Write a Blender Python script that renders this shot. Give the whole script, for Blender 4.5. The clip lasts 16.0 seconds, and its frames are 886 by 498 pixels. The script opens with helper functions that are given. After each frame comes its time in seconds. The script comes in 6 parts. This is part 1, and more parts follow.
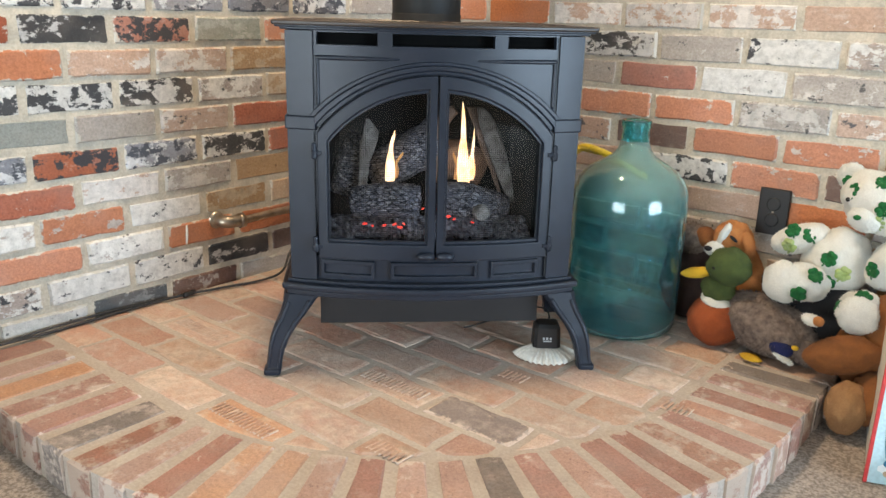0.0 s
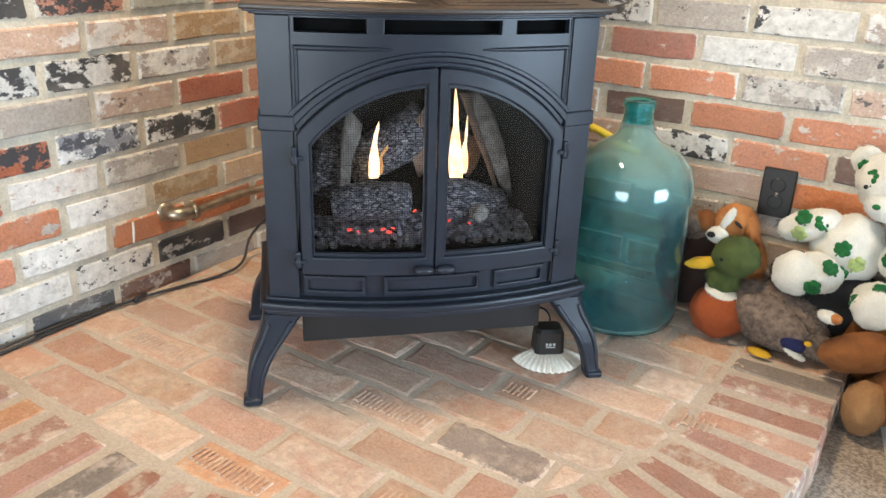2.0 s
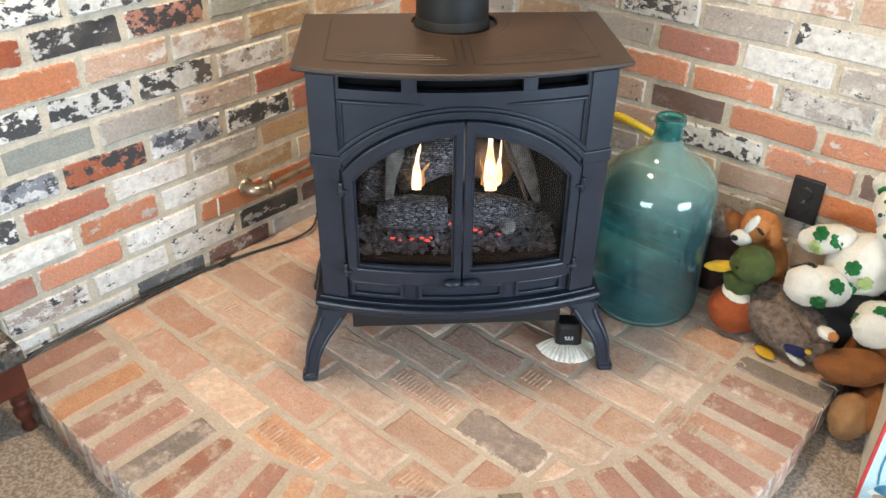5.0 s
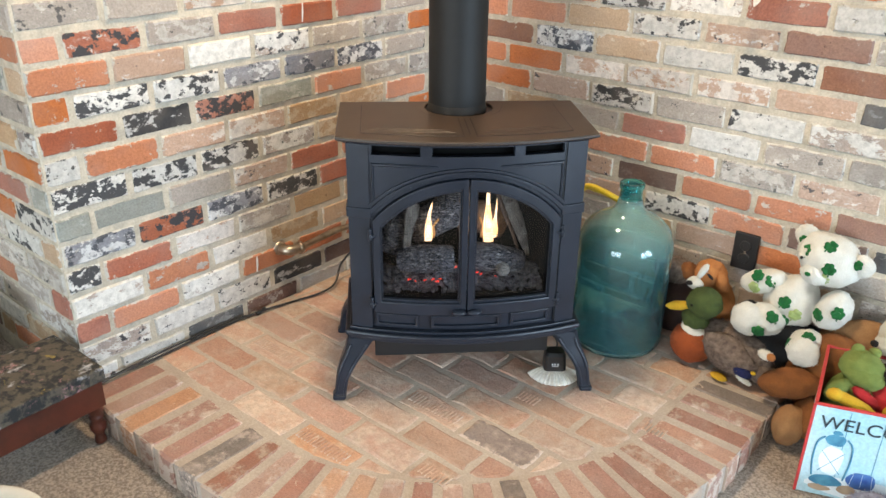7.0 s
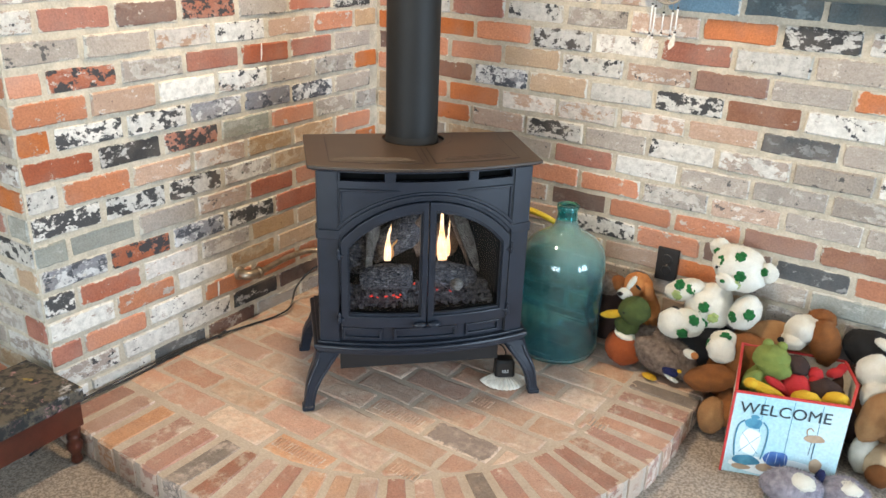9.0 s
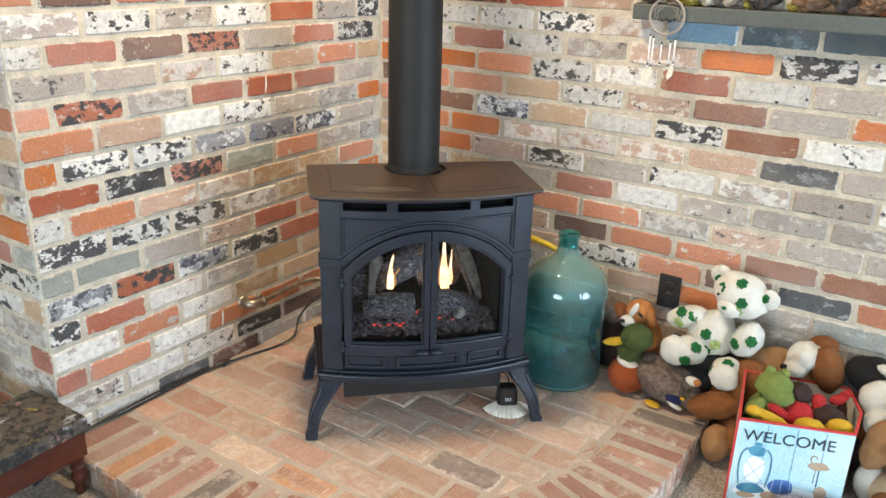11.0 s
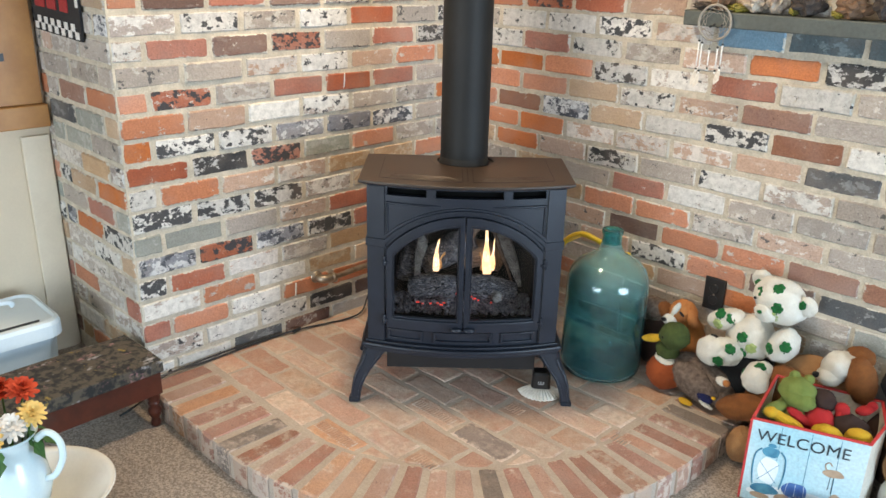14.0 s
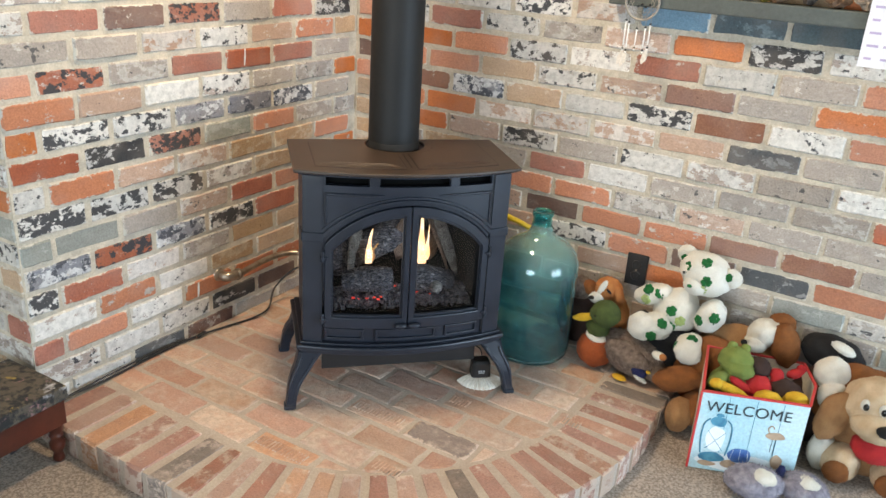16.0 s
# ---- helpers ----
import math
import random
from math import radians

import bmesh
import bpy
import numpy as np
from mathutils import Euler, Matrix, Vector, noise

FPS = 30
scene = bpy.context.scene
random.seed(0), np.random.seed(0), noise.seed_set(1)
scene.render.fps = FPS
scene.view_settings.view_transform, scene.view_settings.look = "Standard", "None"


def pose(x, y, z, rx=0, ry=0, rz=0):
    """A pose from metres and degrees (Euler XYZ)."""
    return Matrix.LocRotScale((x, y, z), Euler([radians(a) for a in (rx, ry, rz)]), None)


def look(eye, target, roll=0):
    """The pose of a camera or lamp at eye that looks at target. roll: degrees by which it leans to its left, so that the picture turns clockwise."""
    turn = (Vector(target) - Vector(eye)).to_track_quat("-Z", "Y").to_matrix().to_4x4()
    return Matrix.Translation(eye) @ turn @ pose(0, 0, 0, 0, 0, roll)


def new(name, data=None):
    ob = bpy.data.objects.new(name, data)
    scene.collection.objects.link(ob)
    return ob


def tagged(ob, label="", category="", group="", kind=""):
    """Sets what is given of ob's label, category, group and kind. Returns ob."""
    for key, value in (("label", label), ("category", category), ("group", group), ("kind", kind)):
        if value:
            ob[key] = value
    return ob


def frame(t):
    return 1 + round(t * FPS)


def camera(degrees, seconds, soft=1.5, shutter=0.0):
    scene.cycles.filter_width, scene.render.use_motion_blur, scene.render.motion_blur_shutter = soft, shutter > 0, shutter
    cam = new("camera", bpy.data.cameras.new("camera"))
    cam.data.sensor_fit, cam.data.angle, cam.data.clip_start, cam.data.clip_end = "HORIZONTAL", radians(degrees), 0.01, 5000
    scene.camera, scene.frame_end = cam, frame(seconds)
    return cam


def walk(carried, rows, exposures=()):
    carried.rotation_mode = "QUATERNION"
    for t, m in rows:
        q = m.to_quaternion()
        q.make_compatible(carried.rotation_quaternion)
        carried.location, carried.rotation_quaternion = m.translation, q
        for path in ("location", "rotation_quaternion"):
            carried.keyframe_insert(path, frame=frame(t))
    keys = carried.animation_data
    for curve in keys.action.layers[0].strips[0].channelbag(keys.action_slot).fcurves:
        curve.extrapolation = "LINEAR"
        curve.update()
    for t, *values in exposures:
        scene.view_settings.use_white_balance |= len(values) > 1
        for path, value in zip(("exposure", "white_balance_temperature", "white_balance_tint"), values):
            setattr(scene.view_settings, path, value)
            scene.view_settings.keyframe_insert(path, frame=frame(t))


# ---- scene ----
cam = camera(58.2, 16.0)
METRES, EYE, TILT, LEAN, TURN = 2.5, 0.815, 0.0, 0.0, 39.2
ROWS = [
    (0.0, 0.0, 0.0, 0.0, 0.45, -16.66, -1.51),
    (0.5, -0.0049, 0.0079, -0.0017, 0.18, -17.33, -1.41),
    (1.0, -0.0294, 0.039, 0.0041, -1.16, -18.83, -2.32),
    (1.5, -0.0562, 0.0735, 0.0301, -3.72, -21.08, -1.85),
    (2.0, -0.0565, 0.0915, 0.0405, -5.41, -22.26, -1.72),
    (2.5, -0.0193, 0.1258, 0.0409, -3.67, -23.64, -2.02),
    (3.0, 0.0003, 0.1456, 0.0741, -0.35, -28.67, -1.9),
    (3.5, 0.0031, 0.1614, 0.1391, 3.15, -34.7, -0.8),
    (6.0, 0.0021, -0.0286, 0.1999, 2.07, -29.35, -0.87),
    (6.5, 0.0031, -0.0667, 0.2081, 2.85, -26.9, -0.81),
    (7.0, -0.0192, -0.0957, 0.2115, 1.29, -25.0, -0.7),
    (7.5, -0.057, -0.1355, 0.217, -2.54, -24.4, -1.58),
    (8.0, -0.0687, -0.1679, 0.2209, -4.47, -22.99, -1.76),
    (8.5, -0.074, -0.175, 0.2241, -5.15, -22.33, -2.17),
    (9.0, -0.0727, -0.1748, 0.2245, -5.1, -22.25, -1.97),
    (11.5, -0.0705, -0.1832, 0.232, -4.68, -20.06, -1.38),
    (12.0, -0.0686, -0.1887, 0.2339, -3.51, -20.09, -1.03),
    (12.5, -0.0447, -0.2005, 0.2333, -1.2, -19.58, -0.57),
    (13.0, 0.0047, -0.2235, 0.2366, 0.69, -19.83, -2.71),
    (13.5, 0.0499, -0.2469, 0.2323, 5.13, -20.71, -1.62),
    (14.0, 0.0547, -0.2564, 0.2357, 6.19, -20.23, -1.3),
    (14.5, 0.044, -0.2616, 0.2366, 3.63, -19.97, -2.0),
    (15.0, 0.0133, -0.2482, 0.2327, 0.35, -20.85, -2.75),
    (15.5, -0.0364, -0.2203, 0.2361, -2.69, -20.75, -2.23),
    (16.0, -0.0986, -0.198, 0.2327, -7.52, -21.8, -3.58),
]
walk(cam, [(t, pose(0, 0, EYE, TILT, LEAN, TURN) @ pose(METRES * x, METRES * y, METRES * z, 90 + pitch, roll, yaw)) for t, x, y, z, yaw, pitch, roll in ROWS],
     exposures=[(0.0, 0.02), (1.0, 0.02), (2.0, 0.25), (2.5, 0.28), (3.5, 0.3), (6.0, 0.18), (7.5, 0.04), (9.0, 0.03), (12.5, 0.0), (14.0, -0.16), (16.0, -0.12)])

# ---- world and light ----
world = bpy.data.worlds.new("sky_world")
scene.world = world
world.use_nodes = True
wn = world.node_tree
sky = wn.nodes.new("ShaderNodeTexSky")
sky.sky_type, sky.sun_disc = "NISHITA", False
sky.sun_elevation, sky.sun_rotation = radians(40), radians(160)
wn.links.new(sky.outputs[0], wn.nodes["Background"].inputs[0])
wn.nodes["Background"].inputs[1].default_value = 0.1


def window_light(name, m, w, h, power, colour):
    lamp = bpy.data.lights.new(name, "AREA")
    lamp.shape, lamp.size, lamp.size_y, lamp.energy, lamp.color = "RECTANGLE", w, h, power, colour
    ob = new(name, lamp)
    ob.matrix_world = m
    return tagged(ob, kind="structure")


window_light("window_light_east", look((3.36, 0.8, 0.72), (-1.8, 0.9, 0.5)), 1.9, 1.2, 195, (0.62, 0.81, 1.0))
window_light("window_light_south", look((-0.4, -3.36, 0.72), (-0.9, 2.0, 0.4)), 2.3, 1.1, 135, (0.74, 0.88, 1.0))

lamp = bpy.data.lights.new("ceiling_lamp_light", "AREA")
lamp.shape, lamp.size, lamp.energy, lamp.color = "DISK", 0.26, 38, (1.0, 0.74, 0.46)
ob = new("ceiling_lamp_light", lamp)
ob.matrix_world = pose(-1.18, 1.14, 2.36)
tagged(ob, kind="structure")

# ---- materials ----


def nodes_of(mat):
    mat.use_nodes = True
    nt = mat.node_tree
    return nt, nt.nodes["Principled BSDF"]


def coords(nt, scale=1.0, shift=True):
    """Object coordinates, moved by a random amount for each object."""
    tc = nt.nodes.new("ShaderNodeTexCoord")
    out = tc.outputs["Object"]
    if shift:
        info = nt.nodes.new("ShaderNodeObjectInfo")
        mul = nt.nodes.new("ShaderNodeMath")
        mul.operation = "MULTIPLY"
        mul.inputs[1].default_value = 37.0
        nt.links.new(info.outputs["Random"], mul.inputs[0])
        add = nt.nodes.new("ShaderNodeVectorMath")
        nt.links.new(out, add.inputs[0])
        nt.links.new(mul.outputs[0], add.inputs[1])
        out = add.outputs[0]
    mp = nt.nodes.new("ShaderNodeMapping")
    mp.inputs["Scale"].default_value = (scale, scale, scale) if not isinstance(scale, tuple) else scale
    nt.links.new(out, mp.inputs["Vector"])
    return mp.outputs[0]


def noise_of(nt, vec, scale, detail=4.0, rough=0.6):
    n = nt.nodes.new("ShaderNodeTexNoise")
    n.inputs["Scale"].default_value, n.inputs["Detail"].default_value, n.inputs["Roughness"].default_value = scale, detail, rough
    nt.links.new(vec, n.inputs["Vector"])
    return n.outputs["Fac"]


def ramp_of(nt, fac, lo, hi):
    r = nt.nodes.new("ShaderNodeMapRange")
    r.inputs["From Min"].default_value, r.inputs["From Max"].default_value = lo, hi
    nt.links.new(fac, r.inputs["Value"])
    return r.outputs[0]


def mix_of(nt, fac, a, b, blend="MIX"):
    m = nt.nodes.new("ShaderNodeMix")
    m.data_type, m.blend_type = "RGBA", blend
    for sock, val in ((m.inputs["Factor"], fac), (m.inputs["A"], a), (m.inputs["B"], b)):
        if isinstance(val, (int, float)):
            sock.default_value = val
        elif isinstance(val, tuple):
            sock.default_value = (*val, 1)
        else:
            nt.links.new(val, sock)
    return m.outputs["Result"]


def bump_of(nt, bsdf, fac, strength, dist):
    b = nt.nodes.new("ShaderNodeBump")
    b.inputs["Strength"].default_value, b.inputs["Distance"].default_value = strength, dist
    nt.links.new(fac, b.inputs["Height"])
    nt.links.new(b.outputs[0], bsdf.inputs["Normal"])


def surface(name, a, b, scale=20.0, rough=0.6, metal=0.0, bump=0.3, dist=0.002, fine=120.0, spread=(0.35, 0.65), shift=True):
    """A plain surface that varies between two colours, with fine grain; smooth ones have less of it."""
    speck = 0.95 if rough < 0.45 or not bump else 0.72
    mat = bpy.data.materials.new(name)
    nt, bsdf = nodes_of(mat)
    v = coords(nt, 1.0, shift)
    big = noise_of(nt, v, scale, 5)
    small = noise_of(nt, v, fine, 3)
    col = mix_of(nt, ramp_of(nt, big, *spread), a, b)
    col = mix_of(nt, ramp_of(nt, small, 0.3, 0.8), col, mix_of(nt, 1.0, col, (speck, speck, speck), "MULTIPLY"))
    nt.links.new(col, bsdf.inputs["Base Color"])
    bsdf.inputs["Roughness"].default_value, bsdf.inputs["Metallic"].default_value = rough, metal
    if bump:
        bump_of(nt, bsdf, small, bump, dist)
    return mat


def brick_material(name, base, dark, paint, cover, char=None, char_cover=0.0, grit=1.0, soft=0.014, smear=0.4, lime=0.24, lime_z=True, lime_colour=(0.5, 0.46, 0.39)):
    """Old brick: a fired body, smears of paint or lime over it and, on some, a black crust; no two alike."""
    mat = bpy.data.materials.new(name)
    nt, bsdf = nodes_of(mat)
    v = coords(nt, 1.0)
    info = nt.nodes.new("ShaderNodeObjectInfo")

    def rand(k, lo, hi):
        m = nt.nodes.new("ShaderNodeMath")
        m.operation = "MULTIPLY"
        m.inputs[1].default_value = k
        nt.links.new(info.outputs["Random"], m.inputs[0])
        f = nt.nodes.new("ShaderNodeMath")
        f.operation = "FRACT"
        nt.links.new(m.outputs[0], f.inputs[0])
        r = nt.nodes.new("ShaderNodeMapRange")
        r.inputs["To Min"].default_value, r.inputs["To Max"].default_value = lo, hi
        nt.links.new(f.outputs[0], r.inputs["Value"])
        return r.outputs[0]

    def plus(x, y):
        m = nt.nodes.new("ShaderNodeMath")
        nt.links.new(x, m.inputs[0])
        nt.links.new(y, m.inputs[1])
        return m.outputs[0]

    body = mix_of(nt, ramp_of(nt, noise_of(nt, v, 16, 5), 0.35, 0.65), base, dark)
    grain = noise_of(nt, v, 190, 4, 0.7)
    body = mix_of(nt, ramp_of(nt, grain, 0.35, 0.72), body, mix_of(nt, 1.0, body, (0.64, 0.62, 0.6), "MULTIPLY"))
    pits = noise_of(nt, v, 75, 3, 0.6)
    body = mix_of(nt, ramp_of(nt, pits, 0.66, 0.74), body, mix_of(nt, 1.0, body, (0.6, 0.58, 0.56), "MULTIPLY"))
    wash = noise_of(nt, v, 8, 3, 0.5)
    body = mix_of(nt, ramp_of(nt, wash, 0.45, 0.85), body, mix_of(nt, 0.3, body, (0.55, 0.45, 0.38)))
    haze = noise_of(nt, coords(nt, (1.0, 1.0, 2.0)), 24, 7, 0.7)
    body = mix_of(nt, ramp_of(nt, haze, 1 - smear - 0.06, 1 - smear + 0.2), body, mix_of(nt, 0.55, body, paint))
    edge = plus(noise_of(nt, coords(nt, (1.0, 1.0, 1.5)), 19, 10, 0.7), rand(13.7, -0.1, 0.1))
    shade = mix_of(nt, ramp_of(nt, noise_of(nt, v, 48, 7, 0.75), 0.42, 0.68), paint, tuple(c * 0.62 for c in paint))
    col = mix_of(nt, ramp_of(nt, edge, 1 - cover - soft, 1 - cover + soft), body, shade)
    if char:
        crust = plus(noise_of(nt, coords(nt, (1.0, 1.0, 1.3)), 30, 9, 0.64), rand(29.3, -0.05, 0.05))
        col = mix_of(nt, ramp_of(nt, crust, 1 - char_cover - 0.015, 1 - char_cover + 0.015), col, char)
    # mortar smeared over the edges of the face
    gen = nt.nodes.new("ShaderNodeTexCoord")
    axes = nt.nodes.new("ShaderNodeSeparateXYZ")
    nt.links.new(gen.outputs["Generated"], axes.inputs[0])

    def rim(out, start):
        away = nt.nodes.new("ShaderNodeMath")
        away.operation = "SUBTRACT"
        away.inputs[1].default_value = 0.5
        nt.links.new(out, away.inputs[0])
        size = nt.nodes.new("ShaderNodeMath")
        size.operation = "ABSOLUTE"
        nt.links.new(away.outputs[0], size.inputs[0])
        r = nt.nodes.new("ShaderNodeMapRange")
        r.inputs["From Min"].default_value, r.inputs["From Max"].default_value, r.inputs["To Max"].default_value = start, 0.5, lime
        nt.links.new(size.outputs[0], r.inputs["Value"])
        return r.outputs[0]

    ragged = plus(plus(noise_of(nt, v, 30, 8, 0.7), rand(17.3, -0.05, 0.05)), plus(rim(axes.outputs["X"], 0.44), rim(axes.outputs["Z" if lime_z else "Y"], 0.36)))
    col = mix_of(nt, ramp_of(nt, ragged, 0.665, 0.715), col, lime_colour)
    hsv = nt.nodes.new("ShaderNodeHueSaturation")
    nt.links.new(rand(7.1, 0.8, 1.1), hsv.inputs["Value"])
    nt.links.new(rand(3.3, 0.8, 1.08), hsv.inputs["Saturation"])
    nt.links.new(col, hsv.inputs["Color"])
    nt.links.new(hsv.outputs[0], bsdf.inputs["Base Color"])
    bsdf.inputs["Roughness"].default_value = 0.85
    bump_of(nt, bsdf, plus(plus(edge, grain), pits), 0.5 * grit, 0.0035)
    return mat


WHITE = (0.64, 0.62, 0.58)
BRICKS = {
    "w": brick_material("brick_whitewashed", (0.44, 0.36, 0.31), (0.3, 0.26, 0.24), WHITE, 0.58, (0.05, 0.05, 0.055), 0.37),
    "k": brick_material("brick_white_with_black_crust", (0.5, 0.46, 0.42), (0.4, 0.37, 0.34), WHITE, 0.68, (0.05, 0.05, 0.053), 0.47),
    "K": brick_material("brick_black_crust", (0.05, 0.05, 0.051), (0.03, 0.03, 0.032), (0.53, 0.51, 0.48), 0.5, smear=0.2),
    "o": brick_material("brick_orange", (0.58, 0.2, 0.075), (0.5, 0.165, 0.065), (0.52, 0.45, 0.39), 0.31, smear=0.26),
    "r": brick_material("brick_red", (0.44, 0.14, 0.075), (0.34, 0.1, 0.055), (0.54, 0.48, 0.42), 0.3, smear=0.26),
    "R": brick_material("brick_red_crusted", (0.44, 0.15, 0.08), (0.33, 0.11, 0.065), (0.56, 0.52, 0.47), 0.37, (0.045, 0.042, 0.045), 0.46),
    "p": brick_material("brick_pale_pink", (0.52, 0.36, 0.27), (0.45, 0.3, 0.22), (0.64, 0.59, 0.54), 0.46, (0.1, 0.09, 0.09), 0.34),
    "g": brick_material("brick_grey", (0.44, 0.385, 0.335), (0.35, 0.31, 0.275), (0.56, 0.52, 0.47), 0.43, (0.1, 0.095, 0.09), 0.36),
    "G": brick_material("brick_green_grey", (0.33, 0.35, 0.31), (0.28, 0.3, 0.26), (0.4, 0.4, 0.36), 0.4),
    "b": brick_material("brick_blue_black", (0.27, 0.28, 0.32), (0.17, 0.18, 0.21), (0.6, 0.6, 0.6), 0.5, (0.06, 0.065, 0.08), 0.46),
    "t": brick_material("brick_tan", (0.5, 0.34, 0.2), (0.43, 0.28, 0.16), (0.56, 0.44, 0.31), 0.42),
    "d": brick_material("brick_dark_brown", (0.2, 0.11, 0.08), (0.14, 0.075, 0.06), (0.4, 0.34, 0.3), 0.33),
    "s": brick_material("brick_slate", (0.1, 0.105, 0.11), (0.07, 0.075, 0.08), (0.24, 0.24, 0.24), 0.36, smear=0.25),
    # bluish bricks for the course just under the shelf
    "B": brick_material("brick_blue", (0.2, 0.32, 0.42), (0.15, 0.26, 0.35), (0.33, 0.42, 0.48), 0.38, smear=0.3),
    "S": brick_material("brick_slate_blue", (0.1, 0.135, 0.15), (0.075, 0.105, 0.12), (0.2, 0.25, 0.27), 0.36, smear=0.3),
    "n": brick_material("brick_brown_red", (0.33, 0.16, 0.1), (0.27, 0.12, 0.08), (0.45, 0.36, 0.3), 0.29, smear=0.28),
    # bricks of the hearth
    "1": brick_material("hearth_brick_pink", (0.53, 0.295, 0.205), (0.46, 0.25, 0.175), (0.56, 0.42, 0.32), 0.46, grit=1.3, soft=0.12, lime=0.2, lime_z=False, lime_colour=(0.5, 0.385, 0.305)),
    "2": brick_material("hearth_brick_sand", (0.56, 0.355, 0.25), (0.49, 0.3, 0.21), (0.58, 0.45, 0.35), 0.48, grit=1.3, soft=0.12, lime=0.2, lime_z=False, lime_colour=(0.5, 0.385, 0.305)),
    "3": brick_material("hearth_brick_dark", (0.24, 0.185, 0.165), (0.18, 0.14, 0.125), (0.42, 0.33, 0.27), 0.42, grit=1.3, soft=0.1, lime=0.2, lime_z=False, lime_colour=(0.5, 0.385, 0.305)),
    "4": brick_material("hearth_brick_red", (0.43, 0.22, 0.15), (0.36, 0.18, 0.125), (0.54, 0.4, 0.31), 0.46, grit=1.3, soft=0.1, lime=0.2, lime_z=False, lime_colour=(0.5, 0.385, 0.305)),
    "6": brick_material("border_brick_pink", (0.47, 0.275, 0.2), (0.39, 0.22, 0.16), (0.55, 0.43, 0.35), 0.4, grit=1.3, soft=0.05, lime=0.2, lime_z=False, lime_colour=(0.5, 0.385, 0.305)),
    "7": brick_material("border_brick_red", (0.41, 0.2, 0.145), (0.33, 0.165, 0.12), (0.52, 0.4, 0.32), 0.38, grit=1.3, soft=0.05, lime=0.2, lime_z=False, lime_colour=(0.5, 0.385, 0.305)),
    "8": brick_material("border_brick_orange", (0.5, 0.28, 0.16), (0.42, 0.22, 0.13), (0.54, 0.4, 0.3), 0.36, grit=1.3, soft=0.05, lime=0.2, lime_z=False, lime_colour=(0.5, 0.385, 0.305)),
    "9": brick_material("border_brick_dark", (0.24, 0.185, 0.15), (0.17, 0.14, 0.12), (0.42, 0.33, 0.27), 0.42, grit=1.3, soft=0.05, lime=0.2, lime_z=False, lime_colour=(0.5, 0.385, 0.305)),
    "5": brick_material("hearth_brick_orange", (0.56, 0.3, 0.17), (0.5, 0.26, 0.15), (0.58, 0.43, 0.31), 0.44, grit=1.3, soft=0.1, lime=0.2, lime_z=False, lime_colour=(0.5, 0.385, 0.305)),
}
MORTAR = surface("mortar_cream", (0.6, 0.53, 0.42), (0.42, 0.38, 0.31), 22, 0.95, 0, 0.5, 0.003, 160)
MORTAR_HEARTH = surface("mortar_hearth", (0.5, 0.43, 0.36), (0.42, 0.35, 0.29), 9, 0.95, 0, 0.5, 0.003, 160)
PLASTER = surface("plaster_cream", (0.62, 0.53, 0.4), (0.57, 0.48, 0.36), 3, 0.8, 0, 0)
CEILING = surface("ceiling_white", (0.8, 0.78, 0.74), (0.75, 0.73, 0.69), 4, 0.9, 0, 0.2, 0.002, 60)
CARPET = surface("carpet_beige", (0.7, 0.59, 0.49), (0.36, 0.29, 0.235), 150, 1.0, 0, 1.0, 0.01, 420, (0.4, 0.6))

# ---- helpers of this scene ----


def mesh_ob(name, bm, mat, smooth=False, bevel=0.0, segs=2):
    me = bpy.data.meshes.new(name)
    bmesh.ops.recalc_face_normals(bm, faces=bm.faces)
    bm.to_mesh(me)
    bm.free()
    for m in mat if isinstance(mat, (list, tuple)) else [mat]:
        me.materials.append(m)
    if smooth:
        me.shade_smooth()
    ob = new(name, me)
    if bevel:
        md = ob.modifiers.new("bevel", "BEVEL")
        md.width, md.segments, md.limit_method, md.angle_limit = bevel, segs, "ANGLE", radians(40)
    return ob


def part(name, bm, mat, parent, label="", smooth=False, bevel=0.0):
    ob = mesh_ob(name, bm, mat, smooth, bevel)
    ob.parent = parent
    if label:
        ob["label"] = label
    return ob


def empty(name, m, label, category, group="", kind=""):
    ob = new(name)
    ob.empty_display_size = 0.05
    ob.matrix_world = m
    return tagged(ob, label, category, group, kind)


def box(x0, y0, z0, x1, y1, z1, bm=None):
    bm = bm or bmesh.new()
    bmesh.ops.create_cube(bm, size=1, matrix=Matrix.Translation(((x0 + x1) / 2, (y0 + y1) / 2, (z0 + z1) / 2)) @ Matrix.Diagonal((x1 - x0, y1 - y0, z1 - z0, 1)))
    return bm


def revolve(profile, segs=40, bm=None, m=None):
    """A turned shape from (radius, height) pairs."""
    bm = bm or bmesh.new()
    m = m or Matrix.Identity(4)
    rings = []
    for r, z in profile:
        if r < 1e-5:
            rings.append([bm.verts.new(m @ Vector((0, 0, z)))])
        else:
            rings.append([bm.verts.new(m @ Vector((r * math.cos(a), r * math.sin(a), z))) for a in (2 * math.pi * i / segs for i in range(segs))])
    for a, b in zip(rings, rings[1:]):
        for i in range(segs):
            k = (i + 1) % segs
            if len(a) == 1 and len(b) > 1:
                bm.faces.new((a[0], b[k], b[i]))
            elif len(b) == 1 and len(a) > 1:
                bm.faces.new((a[i], a[k], b[0]))
            elif len(a) > 1:
                bm.faces.new((a[i], a[k], b[k], b[i]))
    return bm


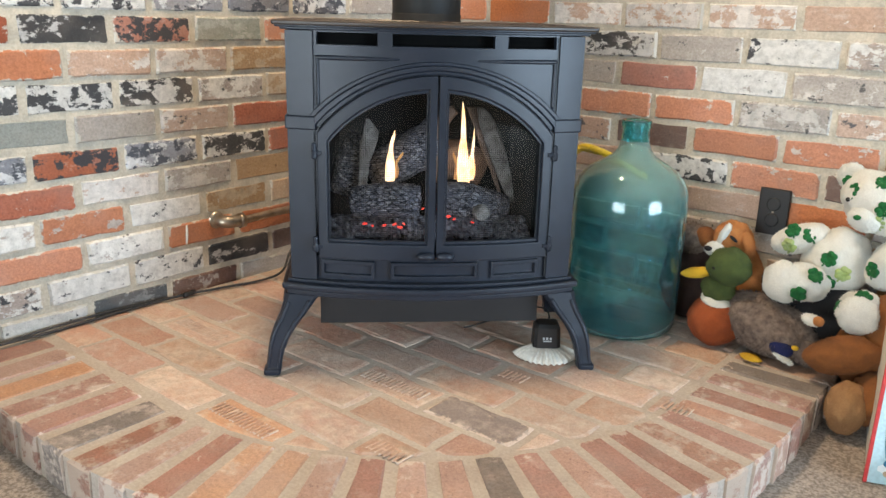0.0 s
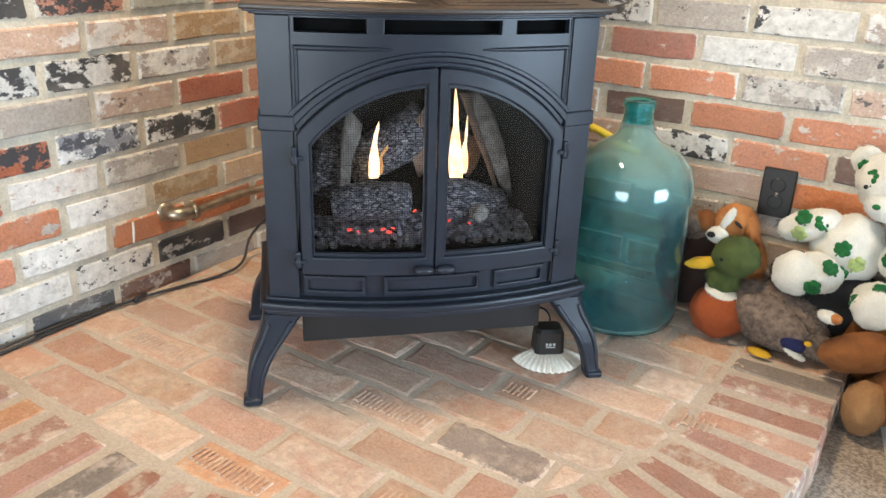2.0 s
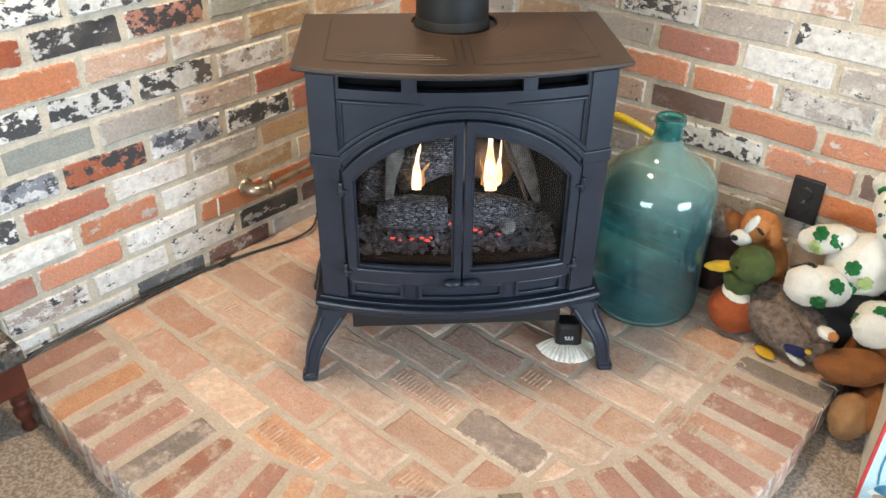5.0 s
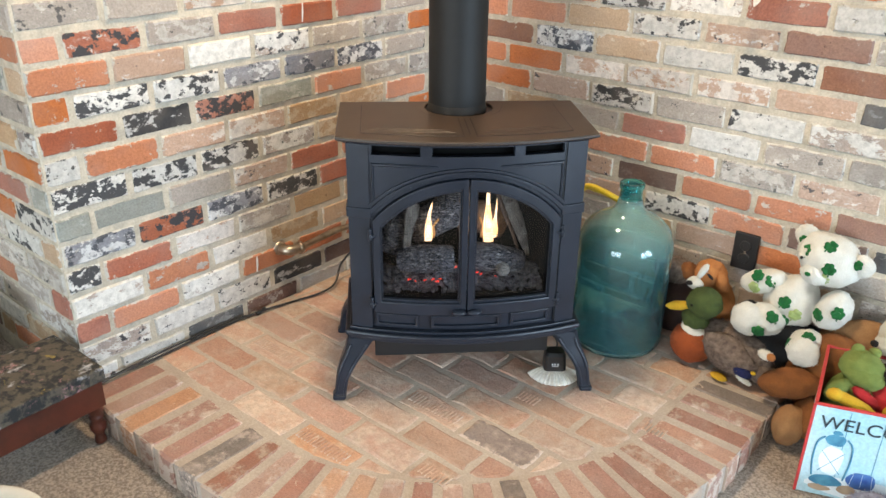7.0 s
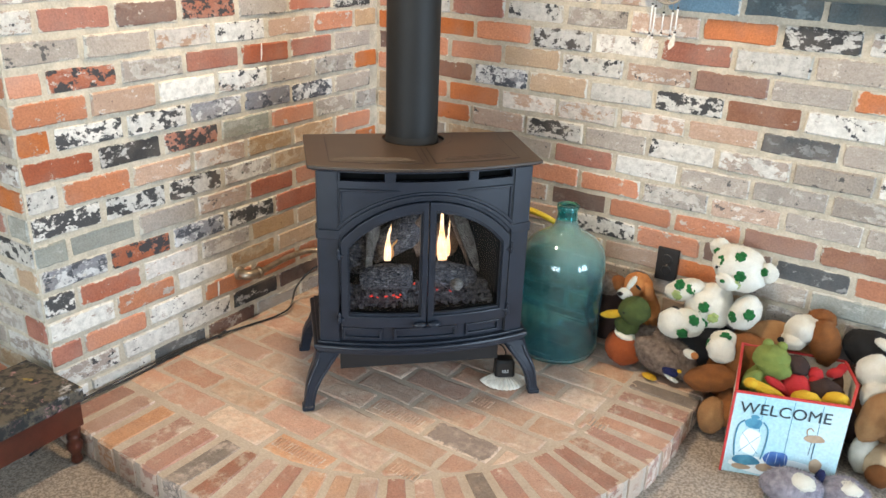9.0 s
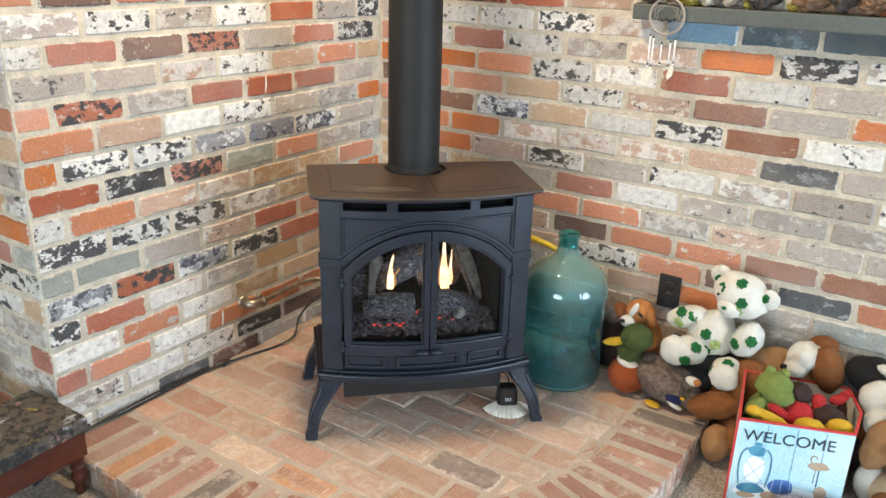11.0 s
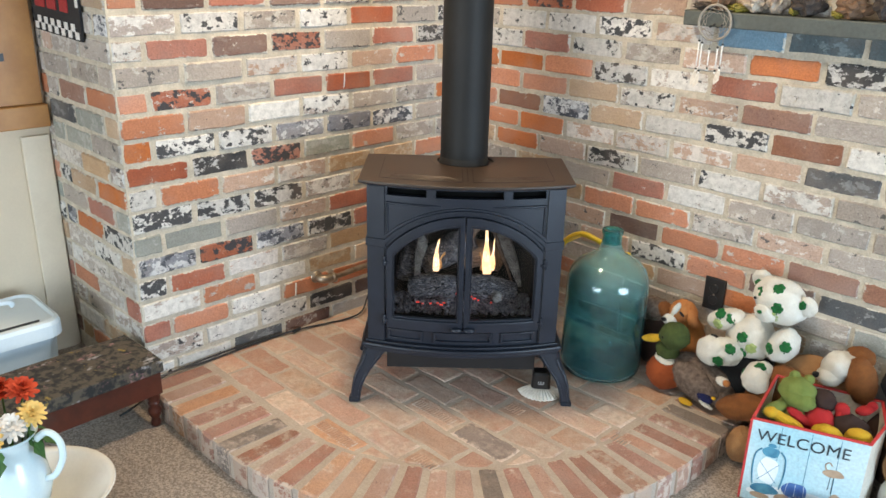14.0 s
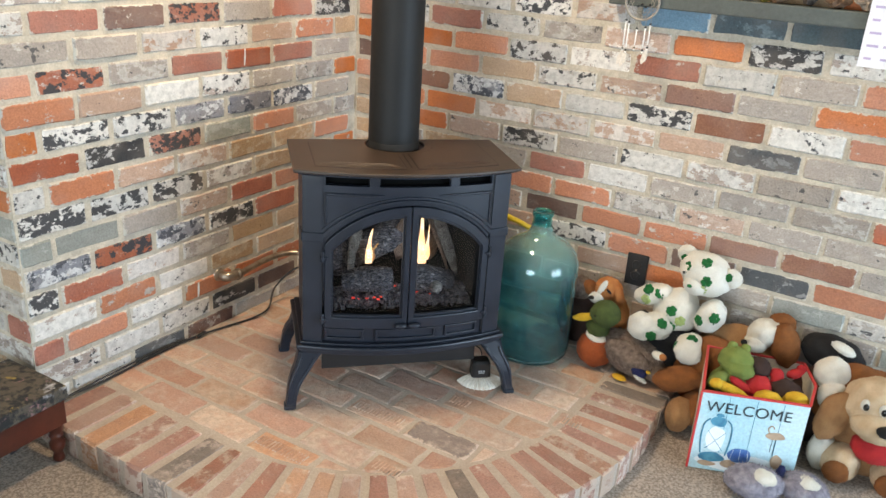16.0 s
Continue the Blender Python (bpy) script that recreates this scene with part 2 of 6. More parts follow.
def tube(points, radius, segs=10, bm=None, steps=6):
    """A round tube along a smooth line; radius may be a list, one for each point."""
    bm = bm or bmesh.new()
    pts = [Vector(p) for p in points]
    rad = radius if isinstance(radius, (list, tuple)) else [radius] * len(pts)
    line = []
    for i in range(len(pts) - 1):
        a, b, c, d = pts[max(i - 1, 0)], pts[i], pts[i + 1], pts[min(i + 2, len(pts) - 1)]
        for s in range(steps):
            t = s / steps
            p = 0.5 * (2 * b + (c - a) * t + (2 * a - 5 * b + 4 * c - d) * t * t + (3 * b - a - 3 * c + d) * t ** 3)
            line.append((p, rad[i] + (rad[i + 1] - rad[i]) * t))
    line.append((pts[-1], rad[-1]))
    rings = []
    side = None
    for i, (p, r) in enumerate(line):
        d = (line[min(i + 1, len(line) - 1)][0] - line[max(i - 1, 0)][0]).normalized()
        if side is None:
            side = d.orthogonal().normalized()
        side = (side - d * side.dot(d)).normalized()
        up = d.cross(side)
        rings.append([bm.verts.new(p + r * (math.cos(a) * side + math.sin(a) * up)) for a in (2 * math.pi * k / segs for k in range(segs))])
    for a, b in zip(rings, rings[1:]):
        for k in range(segs):
            bm.faces.new((a[k], a[(k + 1) % segs], b[(k + 1) % segs], b[k]))
    bm.faces.new(rings[0][::-1])
    bm.faces.new(rings[-1])
    return bm


def blob(x, y, z, rx, ry, rz, turn=(0, 0, 0), lump=0.06, bm=None, fine=3, freq=3.0):
    """A soft stuffed form: an uneven ellipsoid."""
    bm = bm or bmesh.new()
    made = bmesh.ops.create_icosphere(bm, subdivisions=fine, radius=1.0)["verts"]
    m = pose(x, y, z, *turn)
    for v in made:
        k = 1 + lump * noise.noise(v.co * freq + Vector((x * 31, y * 17, z * 23)))
        v.co = m @ Vector((v.co.x * rx * k, v.co.y * ry * k, v.co.z * rz * k))
    return bm


# ---- structure ----
WX, WY, CY = -1.777, 1.955, 0.535  # brick faces: left wall, right wall, the left wall's free corner
HEARTH = 0.08
EAST, SOUTH, TOP = 3.5, -3.5, 2.45

floor = tagged(mesh_ob("floor", box(-2.6, SOUTH - 0.2, -0.12, EAST + 0.2, WY + 0.2, 0.0), CARPET), "beige cut-pile carpet floor", "floor", kind="structure")
tagged(mesh_ob("ceiling", box(-2.6, SOUTH - 0.2, TOP, EAST + 0.2, WY + 0.2, TOP + 0.12), CEILING), "plain white ceiling", "ceiling", kind="structure")
wall_left = tagged(mesh_ob("wall_west", box(-2.36, CY + 0.005, 0.0, WX - 0.005, WY + 0.2, TOP), MORTAR), "wall of reclaimed multicoloured brick in thick cream mortar", "wall", kind="structure")
wall_right = tagged(mesh_ob("wall_north", box(WX - 0.004, WY + 0.005, 0.0, EAST + 0.2, WY + 0.2, TOP), MORTAR), "wall of reclaimed multicoloured brick in thick cream mortar", "wall", kind="structure")
tagged(mesh_ob("wall_cream", box(-2.6, SOUTH, 0.0, -2.362, CY + 0.3, TOP), PLASTER), "plain cream painted wall", "wall", kind="structure")


def wall_with_hole(name, x0, y0, x1, y1, a0, a1, z0, z1, along):
    bm = bmesh.new()
    if along == "x":
        box(x0, y0, 0, a0, y1, TOP, bm), box(a1, y0, 0, x1, y1, TOP, bm)
        box(a0, y0, 0, a1, y1, z0, bm), box(a0, y0, z1, a1, y1, TOP, bm)
    else:
        box(x0, y0, 0, x1, a0, TOP, bm), box(x0, a1, 0, x1, y1, TOP, bm)
        box(x0, a0, 0, x1, a1, z0, bm), box(x0, a0, z1, x1, a1, TOP, bm)
    return tagged(mesh_ob(name, bm, PLASTER), "plain cream painted wall with a window opening", "wall", kind="structure")


wall_with_hole("wall_east", EAST, SOUTH, EAST + 0.2, WY, -0.2, 1.8, 0.08, 1.4, "y")
wall_with_hole("wall_south", -2.6, SOUTH - 0.2, EAST, SOUTH, -1.6, 0.8, 0.12, 1.35, "x")

# hearth body: straight sides and a round front
HX, HY, HR, BAND = -1.268, 1.452, 0.938, 0.208  # centre and radius of the round front, length of the border bricks


def hearth_outline(r, n=28):
    pts = [(WX + 0.0, HY - r)]
    pts += [(HX + r * math.sin(a), HY - r * math.cos(a)) for a in (math.pi / 2 * i / n for i in range(n + 1))]
    pts += [(HX + r, WY)]
    return pts


bm = bmesh.new()
low = [bm.verts.new((x, y, 0.0)) for x, y in hearth_outline(HR - 0.004) + [(WX, WY)]]
high = [bm.verts.new((v.co.x, v.co.y, HEARTH - 0.0022)) for v in low]
bm.faces.new(high)
for i in range(len(low)):
    k = (i + 1) % len(low)
    bm.faces.new((low[i], low[k], high[k], high[i]))
hearth = tagged(mesh_ob("hearth", bm, MORTAR_HEARTH), "raised corner hearth of worn reclaimed brick with a round front", "hearth", kind="structure")


# ---- bricks ----
def brick_mesh(w, h, d, seed, rough=0.0021, cham=0.0045):
    """An uneven brick: face at y = 0 towards -y, reaching back to y = d, centred on x and z."""
    rnd = random.Random(seed)
    bm = bmesh.new()
    ring = []
    for x, z in ((-1, -1), (-0.35, -1), (0.3, -1), (1, -1), (1, 0.1), (1, 1), (0.4, 1), (-0.25, 1), (-1, 1), (-1, -0.1)):
        ring.append((x * w / 2 + rnd.uniform(-1, 1) * rough, z * h / 2 + rnd.uniform(-1, 1) * rough))
    rows = []
    for s, y in ((0.0, d), (0.0, cham * 1.2), (cham, 0.0)):
        rows.append([bm.verts.new((x - math.copysign(s, x) * (1 if abs(x) > 0.4 * w else 0.2), y + (rnd.uniform(0, 0.0016) if y == 0 else 0), z - math.copysign(s, z) * (1 if abs(z) > 0.4 * h else 0.2))) for x, z in ring])
    n = len(ring)
    for a, b in zip(rows, rows[1:]):
        for i in range(n):
            bm.faces.new((a[i], a[(i + 1) % n], b[(i + 1) % n], b[i]))
    bm.faces.new(rows[-1])
    bmesh.ops.recalc_face_normals(bm, faces=bm.faces)
    me = bpy.data.meshes.new("brick")
    bm.to_mesh(me)
    bm.free()
    return me


MESHES = {}


def brick(kind, length, height, m, parent, depth=0.05):
    """One brick of the given kind; alike bricks share one mesh."""
    key = (kind, round(length / 0.008), round(height / 0.004), round(depth / 0.01), random.randrange(3))
    if key not in MESHES:
        MESHES[key] = brick_mesh(key[1] * 0.008, key[2] * 0.004, depth, len(MESHES))
        MESHES[key].materials.append(BRICKS[kind])
    ob = new("brick", MESHES[key])
    ob.parent = parent
    ob.matrix_world = m
    return ob


def course(row, joints, kinds, z, height, place, parent, gap=0.013):
    for i, kind in enumerate(kinds):
        if i + 1 >= len(joints) or kind == "-":
            continue
        a, b = joints[i], joints[i + 1]
        tilt = random.uniform(-0.35, 0.35)
        brick(kind, b - a - gap + random.uniform(-0.003, 0.002), height + random.uniform(-0.002, 0.003), place((a + b) / 2, z + random.uniform(-0.0015, 0.0015), random.uniform(-0.003, 0.0025)) @ pose(0, 0, 0, 0, tilt, 0), parent)


# left wall, course by course from the hearth up, from the free corner to the inner corner
LEFT = [
    "wwsdggg", "wwwKdtt", "rowooot", "wowtttt", "krpgttt", "bRbKrtt", "GGgprot", "kkKwtto", "wopptto", "rKRGogg",
    "okkbbbg", "opwwggo", "oRgrrrg", "ggpkpot", "wrdRgrK", "wkgwrgk", "odrdwpr", "pgwrwgk", "wtgpbgw",
]
for j, kinds in enumerate(LEFT):
    joints = [CY + 0.002] + ([CY + 0.102] if j % 2 == 0 else []) + [CY + (0.3155 if j % 2 == 0 else 0.2155) + 0.2145 * k for k in range(7)]
    joints = [y for y in joints if y < WY - 0.02] + [WY]
    course(j, joints, kinds, 0.092 + 0.0737 * j, 0.0605, lambda a, z, o: pose(WX + o, a, z, 0, 0, 90), wall_left)

# right wall, from the inner corner along x
RIGHT = [
    "ttpptggtgtptgo", "ggtptttgggtpgt", "ptotggtggGtpgr", "tptgtpogGgtopg", "togpkodsogptoo", "gtopdoonngptrt", "totoogpggptorg",
    "tgtgrwgggrogpt", "topKgwwgwtorgp", "tooppppsgrogpt", "onbtwknworgptg", "dootkpngorgptg", "oooKwrwgogptrg", "okrwgpoKwrgtpo",
    "gwwkpBSSdSgtor", "toRrpggtopgrtg", "grtowrpgtogwrp", "twgorpggwotpgr", "opgtrwpogtrwgo",
]
for j, kinds in enumerate(["gtpgtgptggtptg"] + RIGHT, -1):
    first = -0.135 if j % 2 else -0.030
    joints = sorted(first + 0.2195 * k for k in range(-9, 8) if first + 0.2195 * k > WX + 0.02)
    joints = [WX] + joints
    course(j, joints, kinds, 0.146 + 0.0748 * j, 0.062, lambda a, z, o: pose(a, WY - o, z), wall_right)

# runs of white paint on two bricks of the left wall
DRIP = surface("white_paint_run", (0.66, 0.64, 0.6), (0.58, 0.55, 0.5), 60, 0.7, 0, 0)
for y, z0, z1, w in ((CY + 0.828, 0.952, 1.005, 0.005), (CY + 0.585, 0.214, 0.264, 0.007), (CY + 0.513, 0.216, 0.262, 0.005)):
    bm = tube([(WX + 0.002, y - 0.002, z0), (WX + 0.0035, y, (z0 + z1) / 2), (WX + 0.002, y + 0.002, z1)], [w * 0.3, w * 0.5, w * 0.35], 8)
    part("paint_run", bm, DRIP, wall_left, "run of white paint on a brick", smooth=True)

# the left wall's short return
RETURN = ["dto", "gwt", "wwg", "rog", "gwg", "tgk", "kbo", "Ggr", "okt", "wgt", "gGG", "tsG", "ogn", "ggg", "gpg", "bRg", "tbr", "gtr", "tgo"]
for j, kinds in enumerate(RETURN):
    joints = ([-2.36] if j % 2 else [-2.36, -2.305]) + [WX - 0.002 - (0.1 if j % 2 else 0.0) - 0.2145 * k for k in (2, 1, 0)] + ([WX - 0.002] if j % 2 else [])
    kinds = (kinds + kinds)[: len(joints) - 1]
    course(j, joints, kinds, 0.092 + 0.0737 * j, 0.0605, lambda a, z, o: pose(a, CY + o, z), wall_left)

# hearth border: bricks on edge set side by side round the rim
border = []
N_LEFT, N_ARC, N_RIGHT = 6, 17, 6
ARC0 = radians(2.2)  # the fan of cut bricks begins a little past the straight run
for i in range(N_LEFT):
    run = HX + HR * math.sin(ARC0) - WX - 0.012
    border.append((WX + 0.012 + run * (i + 0.5) / N_LEFT, HY - HR, 0, run / N_LEFT))
for i in range(N_ARC):
    a = ARC0 + (math.pi / 2 - ARC0) * (i + 0.5) / N_ARC
    border.append((HX + HR * math.sin(a), HY - HR * math.cos(a), math.degrees(a), HR * (math.pi / 2 - ARC0) / N_ARC))
for i in range(N_RIGHT):
    border.append((HX + HR, HY + (WY - HY - 0.01) * (i + 0.5) / N_RIGHT, 90, (WY - HY - 0.01) / N_RIGHT))
BORDER = "768779" "76788676697677676" "779886"


def border_mesh(w, taper, seed):
    rnd = random.Random(seed)
    bm = bmesh.new()
    w0, w1 = w / 2, w / 2 * taper
    rows = []
    for z, s in ((0.0, 0.0), (HEARTH - 0.006, 0.0), (HEARTH, 0.005)):
        ring = []
        for x, y in ((-w0, 0), (w0 * 0.1, 0), (w0, 0), (w0 * 0.6 + w1 * 0.4, BAND * 0.4), (w1, BAND), (-w1 * 0.1, BAND), (-w1, BAND), (-w0 * 0.5 - w1 * 0.5, BAND * 0.5)):
            k = 0.0022
            ring.append(bm.verts.new((x - math.copysign(s, x) + rnd.uniform(-k, k), min(max(y, s), BAND - s) + rnd.uniform(-k, k), z + (rnd.uniform(-0.0012, 0.0015) if s else 0))))
        rows.append(ring)
    for a, b in zip(rows, rows[1:]):
        for i in range(8):
            bm.faces.new((a[i], a[(i + 1) % 8], b[(i + 1) % 8], b[i]))
    bm.faces.new(rows[-1])
    bmesh.ops.recalc_face_normals(bm, faces=bm.faces)
    me = bpy.data.meshes.new("border_brick")
    bm.to_mesh(me)
    bm.free()
    return me


for i, (x, y, turn, w) in enumerate(border):
    taper = (HR - BAND) / HR * 1.02 if 0 < turn < 90 else 1.0
    me = border_mesh(w - 0.023, taper, i)
    me.materials.append(BRICKS[BORDER[i % len(BORDER)]])
    ob = new("border_brick", me)
    ob.parent = hearth
    ob.matrix_world = pose(x, y, random.uniform(-0.0006, 0.0025), 0, 0, turn)

# hearth field: flat bricks in running bond
FIELD = "1212212221121221121212112211221221"
STAMPS = []
inner = HR - BAND - 0.012


def inside(x, y):
    if x < WX + 0.004 or y > WY - 0.004:
        return False
    if x <= HX:
        return y >= HY - inner
    if y >= HY:
        return x <= HX + inner
    return (x - HX) ** 2 + (y - HY) ** 2 <= inner ** 2


def clipped(x0, x1, y0, y1):
    """The outline of a flat brick cut to the round edge of the field and to the walls."""
    poly = [(max(x0, WX + 0.004), max(y0, HY - inner)), (min(x1, HX + inner), max(y0, HY - inner)), (min(x1, HX + inner), min(y1, WY - 0.004)), (max(x0, WX + 0.004), min(y1, WY - 0.004))]
    if poly[1][0] - poly[0][0] < 0.012 or poly[2][1] - poly[1][1] < 0.012:
        return []
    if inside(*poly[1]):
        return poly
    pts = []
    n = 10
    for k in range(n + 1):  # along the lower side and up the right one, pulled in to the arc
        x = poly[0][0] + (poly[1][0] - poly[0][0]) * k / n
        if x <= HX:
            y = HY - inner
        else:
            y = HY - math.sqrt(max(inner ** 2 - (x - HX) ** 2, 0)) if x - HX < inner else 9
        y = max(y, poly[0][1])
        if y < poly[2][1] - 0.004:
            pts.append((x, y))
    if len(pts) < 2 or pts[-1][0] - pts[0][0] < 0.012:
        return []
    return pts + [(pts[-1][0], poly[2][1]), (pts[0][0], poly[2][1])]


def flat_brick(poly, kind, seed):
    rnd = random.Random(seed)
    if len(poly) == 4:  # worn edges: points between the corners, pushed in and out
        full = []
        for k in range(4):
            (xa, ya), (xb, yb) = poly[k], poly[(k + 1) % 4]
            full.append((xa, ya))
            steps = 4 if abs(xb - xa) > 0.1 else 2
            full += [(xa + (xb - xa) * q / steps + rnd.uniform(-0.003, 0.003), ya + (yb - ya) * q / steps + rnd.uniform(-0.0042, 0.0032)) for q in range(1, steps)]
        poly = full
    cx, cy = sum(p[0] for p in poly) / len(poly), sum(p[1] for p in poly) / len(poly)
    bm = bmesh.new()
    rows = []
    dz = rnd.uniform(-0.0010, 0.0016)
    for z, s in ((HEARTH - 0.03, 0.0), (HEARTH - 0.0022 + dz, 0.0), (HEARTH + dz, 0.009)):
        rows.append([])
        for x, y in poly:
            d = Vector((cx - x, cy - y)).normalized() * s
            rows[-1].append(bm.verts.new((x + d.x + rnd.uniform(-0.002, 0.002), y + d.y + rnd.uniform(-0.002, 0.002), z + (rnd.uniform(-0.0012, 0.0012) if s else 0))))
    n = len(rows[0])
    for a, b in zip(rows, rows[1:]):
        for i in range(n):
            bm.faces.new((a[i], a[(i + 1) % n], b[(i + 1) % n], b[i]))
    bm.faces.new(rows[-1])
    for v in bm.verts:
        v.co -= Vector((cx, cy, 0))
    ob = mesh_ob("hearth_brick", bm, BRICKS[kind])
    ob.parent = hearth
    ob.matrix_world = pose(cx, cy, 0)


count = 0
for i in range(-5, 10):
    y = 1.09 + 0.099 * i
    for m in range(-5, 8):
        x = -1.11 + 0.2125 * m + (0.106 if i % 2 else 0)
        count += 1
        poly = clipped(x + 0.007, x + 0.2125 - 0.007, y - 0.0425, y + 0.0425)
        if poly:
            kind = FIELD[(count * 7) % len(FIELD)]
            if (i, m) == (0, 1):
                kind = "3"
            if (i, m) in ((-3, -1), ):
                kind = "5"
            flat_brick(poly, kind, count)

# worn maker's stamps on some of the flat bricks: plain strokes
for i, m, n in ((0, 0, 8), (-3, -1, 8), (-2, 1, 4), (-1, -3, 8), (2, -1, 8), (2, 1, 3), (3, 2, 3)):
    x0, y0 = -1.11 + 0.2125 * m + (0.106 if i % 2 else 0) + 0.022, 1.09 + 0.099 * i
    bm = bmesh.new()
    for k in range(n):
        x = x0 + 0.021 * k
        box(x, y0 - 0.019, -0.001, x + 0.0042, y0 + 0.019, 0.0022, bm)
        box(x + 0.0105, y0 - 0.019, -0.001, x + 0.0147, y0 + 0.019, 0.0022, bm)
        box(x + 0.0042, y0 - 0.003 + 0.014 * (k % 3 - 1), -0.001, x + 0.0105, y0 + 0.002 + 0.014 * (k % 3 - 1), 0.0022, bm)
    for v in bm.verts:
        v.co += Vector((-x0, -y0, 0))
    stamp = part("stamp", bm, BRICKS["5" if (i, m) == (-3, -1) else "2"], hearth, "worn raised stamp strokes on a brick", bevel=0.001)
    stamp.location = (x0, y0, HEARTH)

# ---- stove ----
IRON = surface("cast_iron_blue_black", (0.0175, 0.0215, 0.032), (0.012, 0.015, 0.0225), 12, 0.35, 0.0, 0.25, 0.0006, 500)
# same iron for the top, the warm ceiling's reflection coloured in as brown
IRON_TOP_REFLECT = surface("cast_iron_warm_reflection_top", (0.036, 0.0225, 0.015), (0.025, 0.016, 0.011), 14, 0.42, 0.0, 0.2, 0.0006, 400)
BLACK = surface("black_painted_steel", (0.007, 0.007, 0.008), (0.005, 0.005, 0.006), 15, 0.5, 0.0, 0.05, 0.0004, 300)
PIPE_BLACK = surface("matt_black_pipe", (0.011, 0.0105, 0.01), (0.008, 0.0075, 0.007), 8, 0.6, 0.0, 0.05, 0.0004, 300)
IRON.node_tree.nodes["Principled BSDF"].inputs["Specular IOR Level"].default_value = 0.32
PIPE_BLACK.node_tree.nodes["Principled BSDF"].inputs["Specular IOR Level"].default_value = 0.35
SCREEN = surface("black_wire", (0.004, 0.004, 0.004), (0.003, 0.003, 0.003), 15, 0.9, 0, 0)
SCREEN.node_tree.nodes["Principled BSDF"].inputs["Specular IOR Level"].default_value = 0.05
SOOT = surface("firebox_soot", (0.016, 0.015, 0.015), (0.01, 0.0095, 0.01), 10, 0.9, 0, 0.3, 0.002, 90)
CHAR = bpy.data.materials.new("charred_log")
nt, bsdf = nodes_of(CHAR)
vec = coords(nt, (0.7, 1.4, 1.4))
crack = nt.nodes.new("ShaderNodeTexVoronoi")
crack.feature = "DISTANCE_TO_EDGE"
crack.inputs["Scale"].default_value = 95
nt.links.new(vec, crack.inputs["Vector"])
lines = ramp_of(nt, crack.outputs["Distance"], 0.0, 0.1)
# ash tones lean blue: the bluish light on the logs is mixed in
ash = ramp_of(nt, noise_of(nt, vec, 75, 9, 0.75), 0.48, 0.66)
nt.links.new(mix_of(nt, lines, (0.012, 0.012, 0.013), mix_of(nt, ash, (0.15, 0.15, 0.185), (0.58, 0.56, 0.6))), bsdf.inputs["Base Color"])
bsdf.inputs["Roughness"].default_value = 0.95
bump_of(nt, bsdf, lines, 1.0, 0.006)
ASH_LOG = surface("ash_grey_log", (0.5, 0.47, 0.44), (0.24, 0.21, 0.19), 45, 0.95, 0, 0.6, 0.004, 150)
BROWN_LOG = surface("brown_split_log", (0.4, 0.27, 0.2), (0.2, 0.14, 0.11), 30, 0.95, 0, 0.7, 0.004, 150)
# grey bed with the gas flame's blue glow put into its colour
EMBER_BED = surface("ember_bed_grey_blue_glow", (0.46, 0.46, 0.53), (0.09, 0.09, 0.12), 60, 1.0, 0, 1.0, 0.006, 200)


def glow(name, colour, strength, top=None):
    """Fire: brightest in the middle of its height."""
    mat = bpy.data.materials.new(name)
    nt, bsdf = nodes_of(mat)
    bsdf.inputs["Base Color"].default_value = (0, 0, 0, 1)
    n = noise_of(nt, coords(nt, 1.0), 30, 2)
    nt.links.new(mix_of(nt, ramp_of(nt, n, 0.35, 0.65), colour, top or colour), bsdf.inputs["Emission Color"])
    bsdf.inputs["Emission Strength"].default_value = strength
    return mat


FLAME = glow("flame_yellow_white", (1.0, 0.56, 0.22), 3.4, (1.0, 0.8, 0.5))
FLAME_TIP = glow("flame_orange", (1.0, 0.42, 0.12), 0.9, (1.0, 0.55, 0.2))
EMBER = glow("ember_red", (1.0, 0.1, 0.06), 1.9, (0.9, 0.06, 0.05))


def pane_material(name, tint=(1, 1, 1)):
    mat = bpy.data.materials.new(name)
    mat.use_nodes = True
    nt = mat.node_tree
    nt.nodes.clear()
    out, mx = nt.nodes.new("ShaderNodeOutputMaterial"), nt.nodes.new("ShaderNodeMixShader")
    clear, shine, fr = nt.nodes.new("ShaderNodeBsdfTransparent"), nt.nodes.new("ShaderNodeBsdfGlossy"), nt.nodes.new("ShaderNodeFresnel")
    clear.inputs[0].default_value = (*tint, 1)
    shine.inputs["Roughness"].default_value = 0.03
    fr.inputs["IOR"].default_value = 1.3
    nt.links.new(fr.outputs[0], mx.inputs[0])
    nt.links.new(clear.outputs[0], mx.inputs[1])
    nt.links.new(shine.outputs[0], mx.inputs[2])
    nt.links.new(mx.outputs[0], out.inputs[0])
    return mat


PANE = pane_material("stove_glass", (0.9, 0.9, 0.9))


def bow(x, off=0.0):
    """The stove's rounded front: depth at x."""
    return -0.205 + 0.055 * (x / 0.31) ** 2 + off


